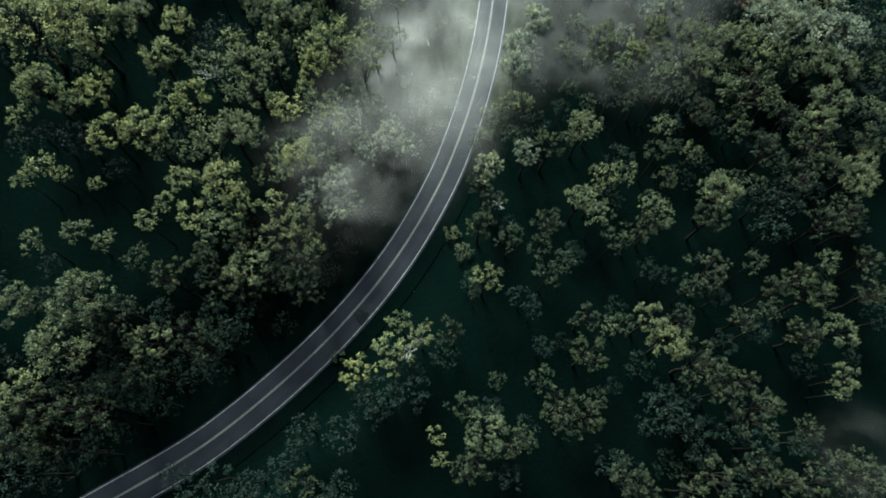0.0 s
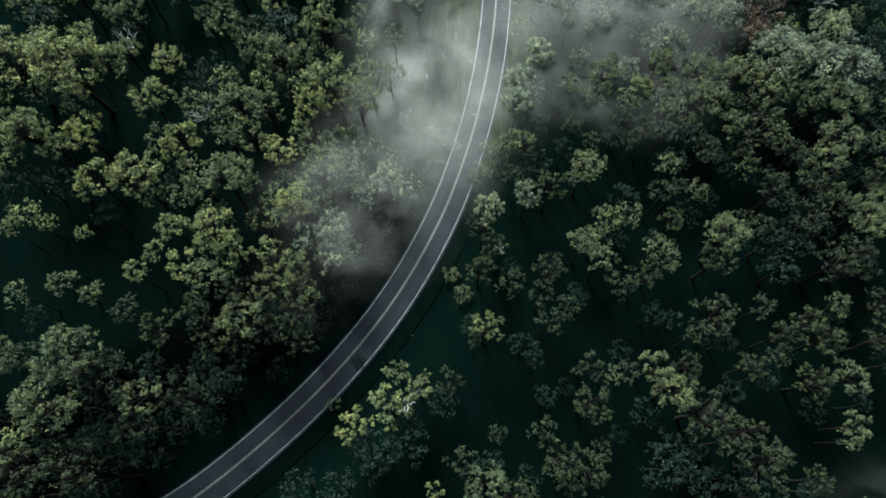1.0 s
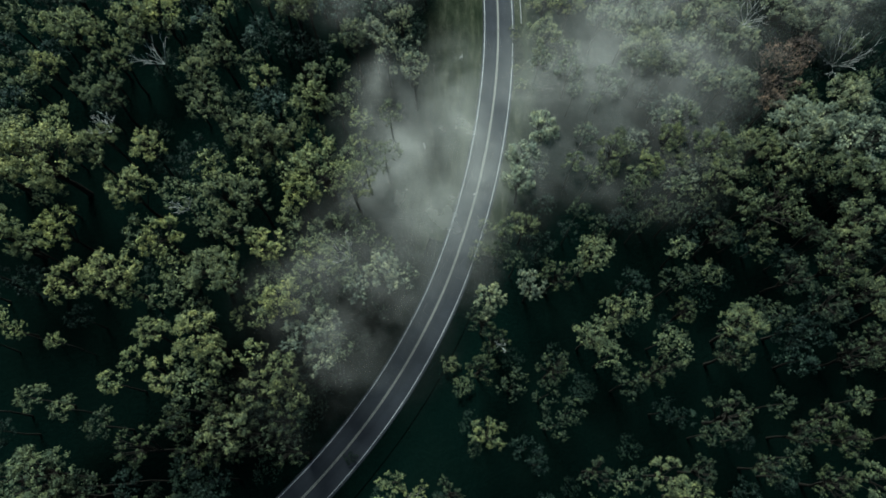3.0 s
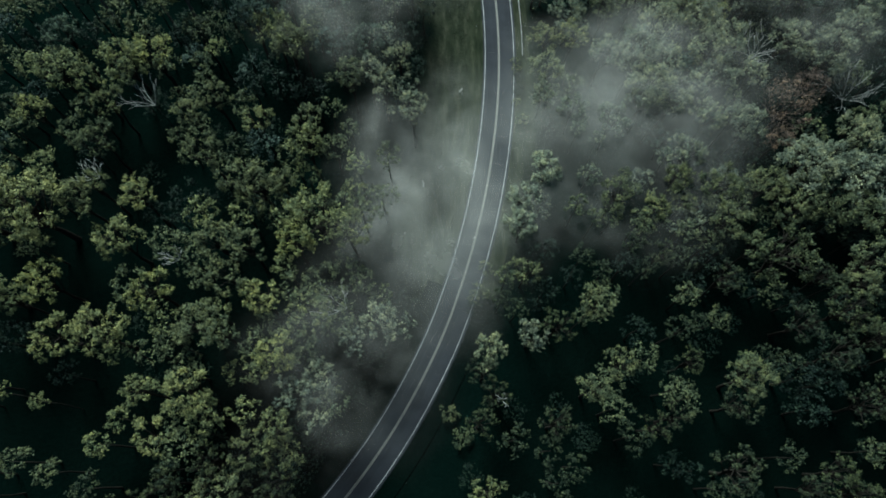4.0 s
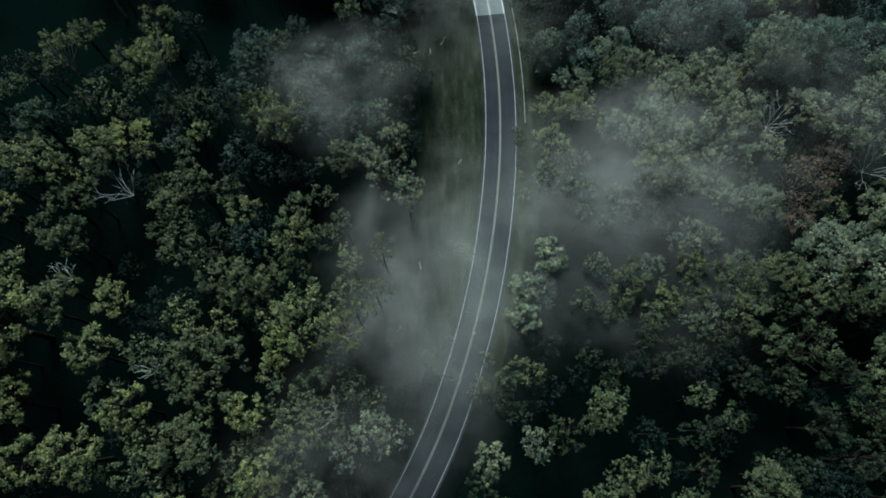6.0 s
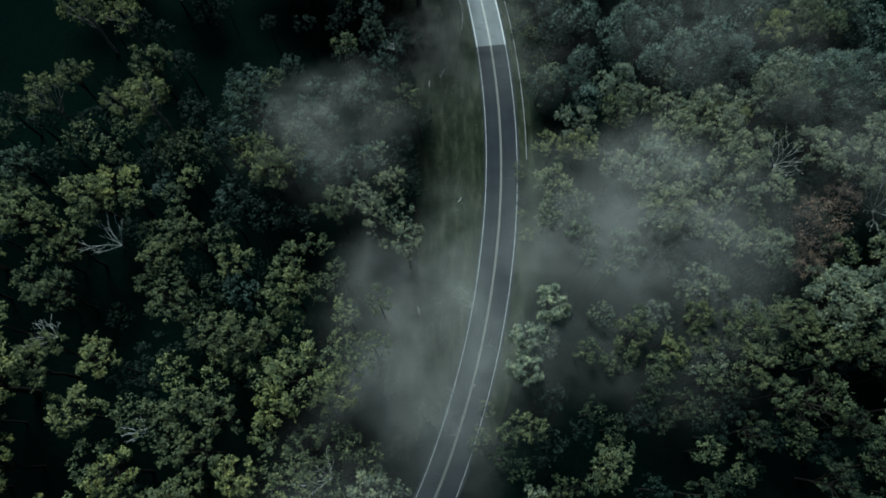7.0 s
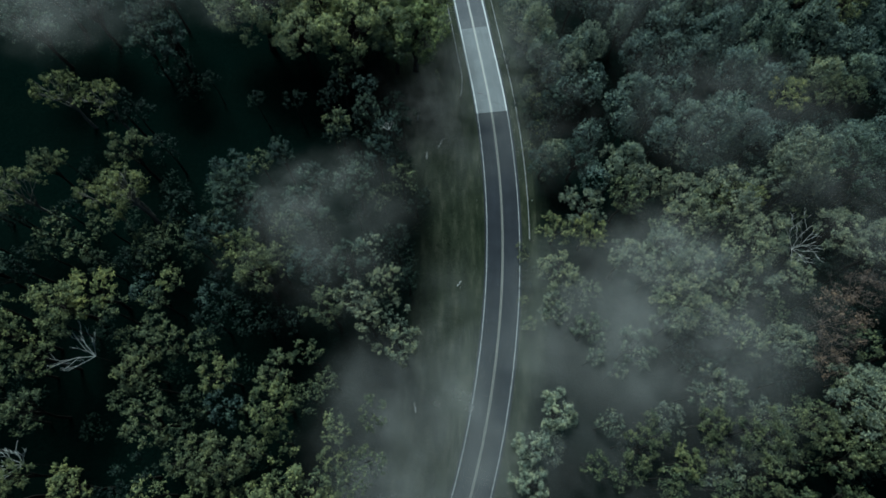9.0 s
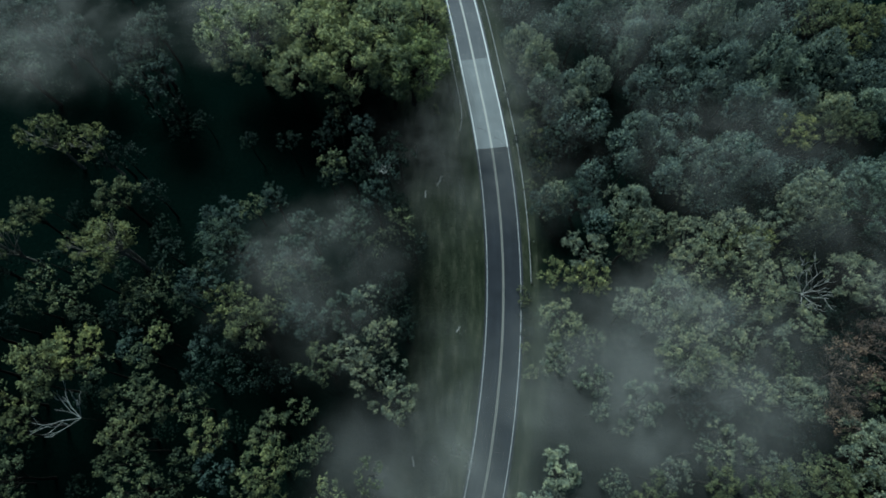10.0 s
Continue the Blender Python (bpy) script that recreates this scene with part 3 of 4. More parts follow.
stand("b", [(-16.0, 16.7, 3.4), (-9.9, 20.6, 4.0), (-46.1, 43.3, 3.3), (-38.0, 46.8, 3.5), (-40.8, 50.1, 4.5), (-48.7, 50.4, 3.1), (-27.5, 56.6, 4.5), (-62.9, 58.7, 3.8), (-55.6, 59.3, 5.0), (-70.0, 64.4, 3.3), (-74.6, 66.0, 5.2), (-30.7, 66.0, 3.7), (-48.5, 66.7, 3.8), (-65.6, 67.5, 4.0), (-55.2, 75.3, 4.2), (-26.0, 76.5, 3.8), (-80.0, 79.4, 7.3), (-69.0, 79.5, 7.3), (-21.8, 81.1, 6.2), (-53.1, 83.3, 3.8), (43.2, 87.1, 3.2), (-73.5, 99.3, 3.3), (-34.4, 100.2, 3.1), (-65.3, 105.8, 3.4), (-70.1, 106.5, 4.3), (-59.7, 111.0, 5.3), (-55.3, 113.3, 4.5), (29.8, 129.4, 3.8), (24.2, 130.7, 3.7), (59.3, 137.8, 4.6)])
stand("b", [(64.0, 138.0, 3.5), (77.5, 163.6, 4.8)])
stand("m", [(7.9, 6.7, 4.5), (-71.2, 12.4, 4.1), (82.6, 17.6, 3.1), (-64.4, 19.8, 5.8), (-51.6, 21.5, 3.7), (44.6, 23.8, 4.5), (-72.6, 26.9, 3.7), (82.5, 26.9, 3.7), (-61.6, 27.4, 5.7), (40.7, 27.6, 3.5), (8.2, 34.6, 3.2), (-35.9, 35.2, 4.6), (-26.3, 41.3, 3.5), (-31.9, 41.4, 3.1), (-27.3, 44.9, 3.9), (28.1, 52.0, 3.1), (58.0, 54.3, 4.7), (33.4, 56.3, 3.4), (59.9, 56.6, 3.1), (91.5, 59.1, 4.5), (-36.8, 59.7, 3.6), (-40.7, 60.9, 5.1), (93.7, 63.5, 4.4), (-22.1, 63.9, 4.3), (29.1, 67.2, 3.7), (-36.8, 69.7, 3.7), (85.5, 73.4, 3.9), (16.6, 74.0, 3.2), (-34.1, 75.3, 3.6), (-39.5, 76.3, 4.1)])
stand("m", [(88.0, 78.1, 5.1), (-16.6, 79.5, 4.4), (63.4, 80.0, 3.6), (-62.8, 82.1, 3.9), (57.6, 84.8, 4.4), (-60.7, 85.1, 3.1), (-32.8, 87.1, 5.1), (-36.4, 87.1, 3.8), (91.6, 87.4, 4.8), (71.9, 87.5, 3.5), (-29.0, 88.5, 3.2), (49.7, 88.9, 3.1), (87.1, 89.4, 5.4), (35.2, 89.6, 3.5), (76.7, 91.3, 5.9), (57.2, 92.5, 5.1), (-43.1, 93.0, 4.1), (68.1, 93.4, 4.5), (48.3, 93.7, 3.5), (-61.8, 94.4, 3.6), (-25.1, 95.8, 4.2), (-46.8, 100.4, 3.4), (-25.5, 101.4, 3.4), (-61.5, 102.5, 3.2), (-42.8, 104.7, 3.3), (-17.9, 111.7, 3.8), (-29.9, 117.0, 4.4), (-27.9, 119.8, 3.4), (-33.6, 121.9, 4.0), (-68.1, 136.0, 3.3)])
stand("m", [(37.3, 136.1, 4.2), (-54.9, 140.0, 3.7), (87.7, 165.9, 4.4), (93.3, 166.6, 4.5), (97.1, 190.2, 4.9), (91.3, 195.8, 6.7), (103.4, 196.3, 6.1), (96.6, 199.3, 5.1)])
# trees of the lower slope and bend take the shadow-darkened leaf copy
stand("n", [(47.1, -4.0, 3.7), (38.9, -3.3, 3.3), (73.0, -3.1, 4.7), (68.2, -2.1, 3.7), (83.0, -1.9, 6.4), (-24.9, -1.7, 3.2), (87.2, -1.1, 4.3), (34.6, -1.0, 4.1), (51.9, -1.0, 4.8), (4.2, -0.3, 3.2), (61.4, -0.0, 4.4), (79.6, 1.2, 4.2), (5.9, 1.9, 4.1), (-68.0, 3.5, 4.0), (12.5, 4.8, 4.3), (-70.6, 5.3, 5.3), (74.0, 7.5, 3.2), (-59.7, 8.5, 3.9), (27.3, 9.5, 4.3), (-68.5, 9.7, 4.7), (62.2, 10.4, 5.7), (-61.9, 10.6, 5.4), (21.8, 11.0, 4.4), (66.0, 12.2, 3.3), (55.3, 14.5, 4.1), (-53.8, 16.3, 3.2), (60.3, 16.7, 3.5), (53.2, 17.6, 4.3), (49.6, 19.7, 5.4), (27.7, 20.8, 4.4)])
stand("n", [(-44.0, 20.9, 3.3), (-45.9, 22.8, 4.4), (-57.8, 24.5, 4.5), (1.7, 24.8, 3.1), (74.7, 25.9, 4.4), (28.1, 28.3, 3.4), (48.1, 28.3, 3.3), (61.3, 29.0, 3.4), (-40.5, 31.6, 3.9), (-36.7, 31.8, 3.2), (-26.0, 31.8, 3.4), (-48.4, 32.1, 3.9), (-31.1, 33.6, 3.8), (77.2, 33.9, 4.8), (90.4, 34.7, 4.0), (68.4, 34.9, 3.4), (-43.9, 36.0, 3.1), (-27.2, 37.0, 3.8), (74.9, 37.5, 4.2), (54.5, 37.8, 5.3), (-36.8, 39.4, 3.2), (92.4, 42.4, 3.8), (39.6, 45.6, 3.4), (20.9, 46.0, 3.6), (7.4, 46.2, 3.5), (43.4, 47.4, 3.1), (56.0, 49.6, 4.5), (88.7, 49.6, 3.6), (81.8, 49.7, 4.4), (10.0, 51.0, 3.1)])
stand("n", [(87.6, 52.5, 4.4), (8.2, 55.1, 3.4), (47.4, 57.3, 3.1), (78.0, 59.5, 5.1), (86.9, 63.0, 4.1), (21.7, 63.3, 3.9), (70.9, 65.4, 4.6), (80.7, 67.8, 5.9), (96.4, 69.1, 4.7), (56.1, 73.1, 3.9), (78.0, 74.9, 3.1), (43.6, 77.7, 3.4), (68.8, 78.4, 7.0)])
stand("l", [(-4.4, 23.6, 3.1), (-31.3, 120.1, 4.2), (-70.6, 130.1, 4.3), (-59.0, 130.6, 3.6), (-53.4, 130.8, 5.0), (-54.5, 132.0, 4.7), (-61.9, 150.6, 4.2), (-69.6, 151.6, 4.1)])
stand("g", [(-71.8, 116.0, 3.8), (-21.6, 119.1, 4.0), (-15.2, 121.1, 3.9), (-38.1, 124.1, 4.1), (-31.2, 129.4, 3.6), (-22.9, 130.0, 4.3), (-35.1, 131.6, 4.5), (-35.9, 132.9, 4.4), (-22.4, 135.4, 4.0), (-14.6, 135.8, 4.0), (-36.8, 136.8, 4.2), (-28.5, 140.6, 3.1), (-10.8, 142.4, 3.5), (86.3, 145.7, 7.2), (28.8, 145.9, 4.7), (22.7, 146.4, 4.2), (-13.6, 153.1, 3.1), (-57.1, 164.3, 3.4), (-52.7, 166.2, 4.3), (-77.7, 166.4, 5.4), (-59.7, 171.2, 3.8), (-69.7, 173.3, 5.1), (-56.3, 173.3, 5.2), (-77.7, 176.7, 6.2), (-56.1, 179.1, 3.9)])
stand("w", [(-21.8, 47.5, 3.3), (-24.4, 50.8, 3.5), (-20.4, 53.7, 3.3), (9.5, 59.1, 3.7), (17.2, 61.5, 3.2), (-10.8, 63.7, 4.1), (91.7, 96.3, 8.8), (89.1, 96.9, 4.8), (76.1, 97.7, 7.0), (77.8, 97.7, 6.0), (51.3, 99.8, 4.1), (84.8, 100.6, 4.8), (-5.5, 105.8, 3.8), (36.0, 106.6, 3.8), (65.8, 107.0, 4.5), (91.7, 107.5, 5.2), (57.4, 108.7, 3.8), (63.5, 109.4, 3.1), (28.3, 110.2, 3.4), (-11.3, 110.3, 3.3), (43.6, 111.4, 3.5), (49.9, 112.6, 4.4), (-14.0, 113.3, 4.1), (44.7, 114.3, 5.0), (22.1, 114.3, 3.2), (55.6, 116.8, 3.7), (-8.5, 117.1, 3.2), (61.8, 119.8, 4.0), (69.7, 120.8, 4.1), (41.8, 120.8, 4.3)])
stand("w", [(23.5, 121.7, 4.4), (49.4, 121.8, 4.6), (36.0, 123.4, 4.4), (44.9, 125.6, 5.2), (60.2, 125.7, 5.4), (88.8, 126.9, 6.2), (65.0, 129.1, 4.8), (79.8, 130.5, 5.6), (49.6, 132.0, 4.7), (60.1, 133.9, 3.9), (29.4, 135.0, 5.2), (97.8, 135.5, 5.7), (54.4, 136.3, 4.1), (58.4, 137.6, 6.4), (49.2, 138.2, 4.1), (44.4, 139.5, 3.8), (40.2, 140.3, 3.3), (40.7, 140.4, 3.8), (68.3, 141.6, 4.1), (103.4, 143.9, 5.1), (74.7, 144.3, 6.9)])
stand("v", [(16.4, 84.0, 3.4), (16.7, 89.5, 3.5), (21.7, 95.4, 3.9)])
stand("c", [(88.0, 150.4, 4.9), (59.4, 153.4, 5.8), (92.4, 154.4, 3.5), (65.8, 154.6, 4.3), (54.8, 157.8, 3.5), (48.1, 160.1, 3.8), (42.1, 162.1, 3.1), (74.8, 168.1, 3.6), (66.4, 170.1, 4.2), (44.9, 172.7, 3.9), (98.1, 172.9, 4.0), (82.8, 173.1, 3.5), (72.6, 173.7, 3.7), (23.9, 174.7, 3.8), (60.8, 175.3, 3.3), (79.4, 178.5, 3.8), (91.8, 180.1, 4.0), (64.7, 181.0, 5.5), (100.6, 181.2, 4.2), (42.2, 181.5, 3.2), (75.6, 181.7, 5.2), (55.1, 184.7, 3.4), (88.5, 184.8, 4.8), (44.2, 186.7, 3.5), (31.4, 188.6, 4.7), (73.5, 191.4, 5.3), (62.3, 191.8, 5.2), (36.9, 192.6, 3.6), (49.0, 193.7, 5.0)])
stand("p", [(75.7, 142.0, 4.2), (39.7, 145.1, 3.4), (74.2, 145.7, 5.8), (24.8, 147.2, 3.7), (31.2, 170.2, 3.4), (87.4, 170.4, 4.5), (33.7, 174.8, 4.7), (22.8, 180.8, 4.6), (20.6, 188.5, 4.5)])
stand("r", [(-27.8, 169.2, 5.7), (-9.1, 172.5, 6.6), (-17.1, 173.0, 9.3), (-37.4, 176.1, 9.9), (-24.2, 178.1, 8.7), (-10.6, 182.0, 9.1), (-33.8, 183.7, 7.1), (-19.0, 186.1, 8.7), (-2.5, 187.8, 7.3)])
stand("y", [(-4.9, 174.4, 8.5)])
stand("k", [(73.2, 104.7, 3.7), (75.9, 112.8, 5.6), (84.0, 119.5, 3.7)])


def corners(me):
    v = np.empty(len(me.vertices) * 3, np.float32)
    me.vertices.foreach_get("co", v)
    return v.reshape(-1, 3, 3)


def thinned(v, share, grow, rng):
    """Some of the leaves of a crown, each made larger to cover as much."""
    q = v[rng.random(len(v)) < share]
    mid = q.mean(axis=1, keepdims=True)
    return mid + (q - mid) * grow


def forest(rows, seed):
    """Smaller and dimmer trees between the others, joined: the same crowns on plain tapered trunks. Rows: place, radius, kind, how far under the canopy."""
    kinds = list("bmnldgwvcpk")
    loose, eggs = [corners(me) for me, middles in SHAPES], [corners(me) for me, middles in EGG]
    rng = np.random.default_rng(seed)
    leaves, index, tv, tf = [], [], [], []
    for x, y, radius, kind, under in rows:
        g = ground_level(x, y)
        pick = eggs if kind in "cp" else loose
        q = thinned(pick[rng.integers(len(pick))], 0.30, 1.5, rng)
        s, a = radius / UNIT, rng.uniform(0, 6.28)
        middle = max(canopy(x, y) - under + rng.uniform(-0.8, 0.8), g + 2.5)
        turn = np.array(((math.cos(a), math.sin(a), 0), (-math.sin(a), math.cos(a), 0), (0, 0, 1)))
        leaves.append((q.reshape(-1, 3) * s) @ turn + np.array((x, y, middle)))
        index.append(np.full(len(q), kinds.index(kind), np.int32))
        tube(tv, tf, [Vector((x, y, g - 0.6)), Vector((x + rng.uniform(-0.4, 0.4), y + rng.uniform(-0.4, 0.4), (g + middle) / 2)), Vector((x, y, middle + 0.4 * radius))], [0.28 * s, 0.2 * s, 0.05], 5)
    me = leaf_mesh("foliage", np.concatenate(leaves))
    for k in kinds:
        me.materials.append(LEAF[k])
    me.polygons.foreach_set("material_index", np.concatenate(index))
    root = tagged(new("forest"), "dense forest of mixed green trees on the hillside", "forest", kind="stuff")
    part("foliage", me, root)
    part("timber", mesh_from("timber", tv, tf, BARK, True), root)


# lower trees planted with the shade-painted leaves
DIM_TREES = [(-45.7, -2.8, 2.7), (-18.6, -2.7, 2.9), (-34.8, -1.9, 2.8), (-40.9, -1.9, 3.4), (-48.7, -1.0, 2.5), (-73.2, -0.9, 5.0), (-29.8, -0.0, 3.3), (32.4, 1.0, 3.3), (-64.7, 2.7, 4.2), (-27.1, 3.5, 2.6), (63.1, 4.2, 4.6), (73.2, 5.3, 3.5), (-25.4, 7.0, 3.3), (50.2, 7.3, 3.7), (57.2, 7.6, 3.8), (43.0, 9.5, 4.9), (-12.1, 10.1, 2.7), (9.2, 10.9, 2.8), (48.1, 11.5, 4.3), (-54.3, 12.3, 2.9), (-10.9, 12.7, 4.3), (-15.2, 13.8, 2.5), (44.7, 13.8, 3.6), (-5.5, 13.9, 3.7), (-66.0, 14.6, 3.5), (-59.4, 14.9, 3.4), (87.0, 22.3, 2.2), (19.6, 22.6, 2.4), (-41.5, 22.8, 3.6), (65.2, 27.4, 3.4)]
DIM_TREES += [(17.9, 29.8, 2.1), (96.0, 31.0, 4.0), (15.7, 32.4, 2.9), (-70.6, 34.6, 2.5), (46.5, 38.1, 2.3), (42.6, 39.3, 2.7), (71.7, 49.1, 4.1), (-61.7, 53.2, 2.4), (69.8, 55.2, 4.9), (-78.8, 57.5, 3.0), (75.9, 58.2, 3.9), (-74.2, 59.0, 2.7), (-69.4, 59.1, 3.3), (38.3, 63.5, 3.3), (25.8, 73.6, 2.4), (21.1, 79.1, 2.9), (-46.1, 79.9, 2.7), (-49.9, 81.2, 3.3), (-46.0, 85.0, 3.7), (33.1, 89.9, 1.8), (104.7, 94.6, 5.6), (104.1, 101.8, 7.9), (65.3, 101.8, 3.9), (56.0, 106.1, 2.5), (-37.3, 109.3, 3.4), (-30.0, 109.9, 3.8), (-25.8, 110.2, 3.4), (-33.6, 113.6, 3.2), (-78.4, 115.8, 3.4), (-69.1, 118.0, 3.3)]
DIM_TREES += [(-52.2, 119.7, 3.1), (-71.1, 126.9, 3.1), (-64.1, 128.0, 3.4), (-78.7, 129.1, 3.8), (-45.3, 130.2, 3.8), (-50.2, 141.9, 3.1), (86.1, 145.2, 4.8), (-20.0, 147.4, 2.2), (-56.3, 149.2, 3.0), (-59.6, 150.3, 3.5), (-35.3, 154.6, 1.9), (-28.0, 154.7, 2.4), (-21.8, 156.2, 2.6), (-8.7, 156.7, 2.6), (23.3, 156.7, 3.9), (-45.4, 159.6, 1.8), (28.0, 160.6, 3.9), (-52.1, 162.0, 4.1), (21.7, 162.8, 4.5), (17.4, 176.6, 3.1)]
SMALL_TREES = [(-0.6, 1.6, 1.7, 'b'), (-1.4, 5.9, 1.9, 'b'), (-53.6, 42.0, 2.4, 'b'), (-38.8, 43.7, 2.3, 'b'), (-51.2, 46.1, 2.4, 'b'), (-62.9, 48.3, 1.6, 'b'), (-75.8, 48.5, 2.0, 'b'), (-68.7, 49.7, 1.8, 'b'), (-73.1, 51.5, 3.0, 'b'), (-30.4, 53.4, 1.6, 'b'), (-78.4, 61.0, 2.7, 'b'), (-70.4, 89.1, 2.9, 'b'), (-15.4, 92.0, 2.8, 'b'), (-76.1, 108.6, 2.8, 'b'), (-43.7, 115.6, 2.6, 'b'), (-65.7, 137.2, 1.7, 'b'), (-68.0, 153.2, 2.3, 'b'), (81.3, 15.0, 2.4, 'm'), (-68.5, 19.8, 2.9, 'm'), (-54.3, 20.8, 2.1, 'm'), (32.6, 26.7, 2.0, 'm'), (-72.3, 37.6, 2.5, 'm'), (-60.3, 37.8, 2.3, 'm'), (-65.4, 39.5, 2.7, 'm'), (81.9, 41.8, 2.8, 'm'), (31.5, 48.5, 3.0, 'm'), (43.2, 52.4, 2.7, 'm'), (38.1, 57.6, 3.0, 'm'), (-44.3, 58.3, 3.0, 'm'), (26.7, 65.0, 1.8, 'm')]
SMALL_TREES += [(48.3, 70.2, 3.0, 'm'), (12.8, 73.1, 2.4, 'm'), (40.6, 82.7, 2.0, 'm'), (48.8, 82.8, 2.8, 'm'), (39.8, 84.5, 2.7, 'm'), (44.4, 84.6, 1.8, 'm'), (30.7, 84.7, 1.9, 'm'), (27.2, 87.1, 2.6, 'm'), (-39.8, 90.7, 2.4, 'm'), (39.0, 91.4, 2.0, 'm'), (-64.7, 93.5, 2.2, 'm'), (-28.1, 94.3, 2.9, 'm'), (37.8, 94.5, 1.6, 'm'), (-10.0, 94.8, 2.8, 'm'), (-48.3, 96.2, 2.5, 'm'), (-67.6, 96.5, 2.1, 'm'), (-44.6, 98.7, 2.5, 'm'), (-17.1, 99.8, 2.1, 'm'), (-21.1, 104.1, 2.6, 'm'), (-44.6, 107.6, 2.8, 'm'), (-59.5, 108.0, 3.0, 'm'), (-52.4, 110.4, 2.6, 'm'), (-45.7, 112.2, 2.5, 'm'), (15.7, 4.8, 2.5, 'n'), (23.0, 7.9, 3.0, 'n'), (3.9, 10.8, 2.9, 'n'), (29.8, 12.4, 2.6, 'n'), (10.1, 15.9, 1.9, 'n'), (18.7, 16.6, 2.8, 'n'), (-51.3, 17.1, 2.6, 'n')]
SMALL_TREES += [(-55.7, 26.2, 3.0, 'n'), (36.0, 27.0, 2.6, 'n'), (-69.5, 27.5, 3.0, 'n'), (66.7, 30.8, 2.6, 'n'), (6.2, 32.2, 1.6, 'n'), (50.6, 34.7, 2.8, 'n'), (-55.2, 35.4, 2.8, 'n'), (20.5, 36.2, 2.9, 'n'), (-43.2, 38.1, 3.0, 'n'), (24.0, 38.8, 2.4, 'n'), (65.0, 40.4, 2.9, 'n'), (19.5, 41.4, 2.8, 'n'), (13.4, 43.4, 3.0, 'n'), (34.7, 43.6, 3.0, 'n'), (67.1, 57.5, 3.0, 'n'), (63.4, 58.5, 2.7, 'n'), (45.4, 63.1, 2.8, 'n'), (49.0, 64.8, 2.3, 'n'), (14.4, 66.8, 2.4, 'n'), (11.5, 68.9, 2.2, 'n'), (79.5, 73.1, 2.5, 'n'), (31.3, 74.0, 2.4, 'n'), (40.2, 74.9, 2.3, 'n'), (27.2, 76.4, 2.4, 'n'), (47.2, 76.8, 3.0, 'n'), (37.7, 79.5, 2.5, 'n'), (-8.1, 26.4, 2.7, 'l'), (-9.2, 149.2, 3.0, 'g'), (-13.9, 158.3, 2.5, 'g'), (-15.2, 59.6, 2.9, 'w')]
SMALL_TREES += [(-7.2, 63.5, 2.7, 'w'), (30.1, 93.4, 2.6, 'w'), (46.6, 98.5, 2.2, 'w'), (32.9, 102.4, 1.7, 'w'), (28.8, 105.2, 2.0, 'w'), (-6.6, 111.6, 2.7, 'w'), (-12.0, 123.5, 3.0, 'w'), (31.8, 140.4, 2.8, 'c'), (46.3, 150.6, 3.0, 'c'), (31.8, 151.8, 2.7, 'c'), (38.8, 153.7, 2.5, 'c'), (38.1, 157.7, 3.0, 'c'), (44.8, 163.8, 2.6, 'c'), (53.7, 163.9, 2.4, 'c'), (53.7, 170.5, 2.9, 'c'), (53.5, 176.9, 3.0, 'c'), (50.0, 181.1, 3.0, 'c'), (37.3, 185.7, 3.0, 'c'), (36.0, 142.2, 2.6, 'p')]
# gaps left without trees, where the near-black floor stands for shade
DARK_GAPS = [(20.7, 101.9, 4.7), (31.0, 100.9, 5.1), (38.6, 99.9, 4.4), (44.0, 97.9, 2.8), (24.6, 83.5, 4.4), (32.4, 80.6, 4.2), (25.0, 89.5, 2.9), (21.1, 107.7, 3.9), (25.4, 106.9, 3.4), (16.6, 98.0, 2.8), (12.3, 79.6, 5.4), (39.5, 118.1, 2.4), (-64.1, 48.5, 8.8), (-72.4, 58.0, 4.6), (-48.4, 14.1, 8.4), (-55.7, 6.0, 6.7), (-41.6, 17.3, 7.1), (9.7, 25.5, 7.5), (38.9, 38.1, 8.8), (73.4, 21.7, 8.6), (79.6, 17.2, 8.1), (39.0, 19.7, 5.6), (-9.0, 1.2, 9.1), (21.7, -0.9, 9.1), (-24.6, 13.5, 4.6), (28.7, 3.3, 5.5), (52.3, 46.0, 6.0), (63.0, 35.5, 3.4), (92.9, 15.1, 7.0), (-78.8, 60.1, 4.1)]
DARK_GAPS += [(-76.6, 46.6, 7.8), (-60.4, 51.0, 6.2), (-70.4, 37.2, 5.6), (-77.7, 34.8, 5.1), (-61.5, 75.4, 3.4), (-51.1, 91.9, 7.6), (-59.6, 101.6, 4.9), (-82.1, 128.8, 6.5), (-60.8, 89.1, 4.8), (-23.4, 94.1, 3.9), (44.6, 69.7, 5.4), (-41.6, 107.9, 3.0), (-46.0, 153.8, 13.3), (-35.3, 161.4, 11.0), (-25.5, 164.4, 6.1), (-73.9, 148.0, 7.1), (-46.6, 145.6, 7.0), (-66.4, 145.4, 6.2), (-31.7, 150.3, 7.0), (81.3, 141.1, 6.4), (60.9, 166.4, 4.3), (-46.6, 133.9, 5.6), (-68.0, 144.1, 6.2)]


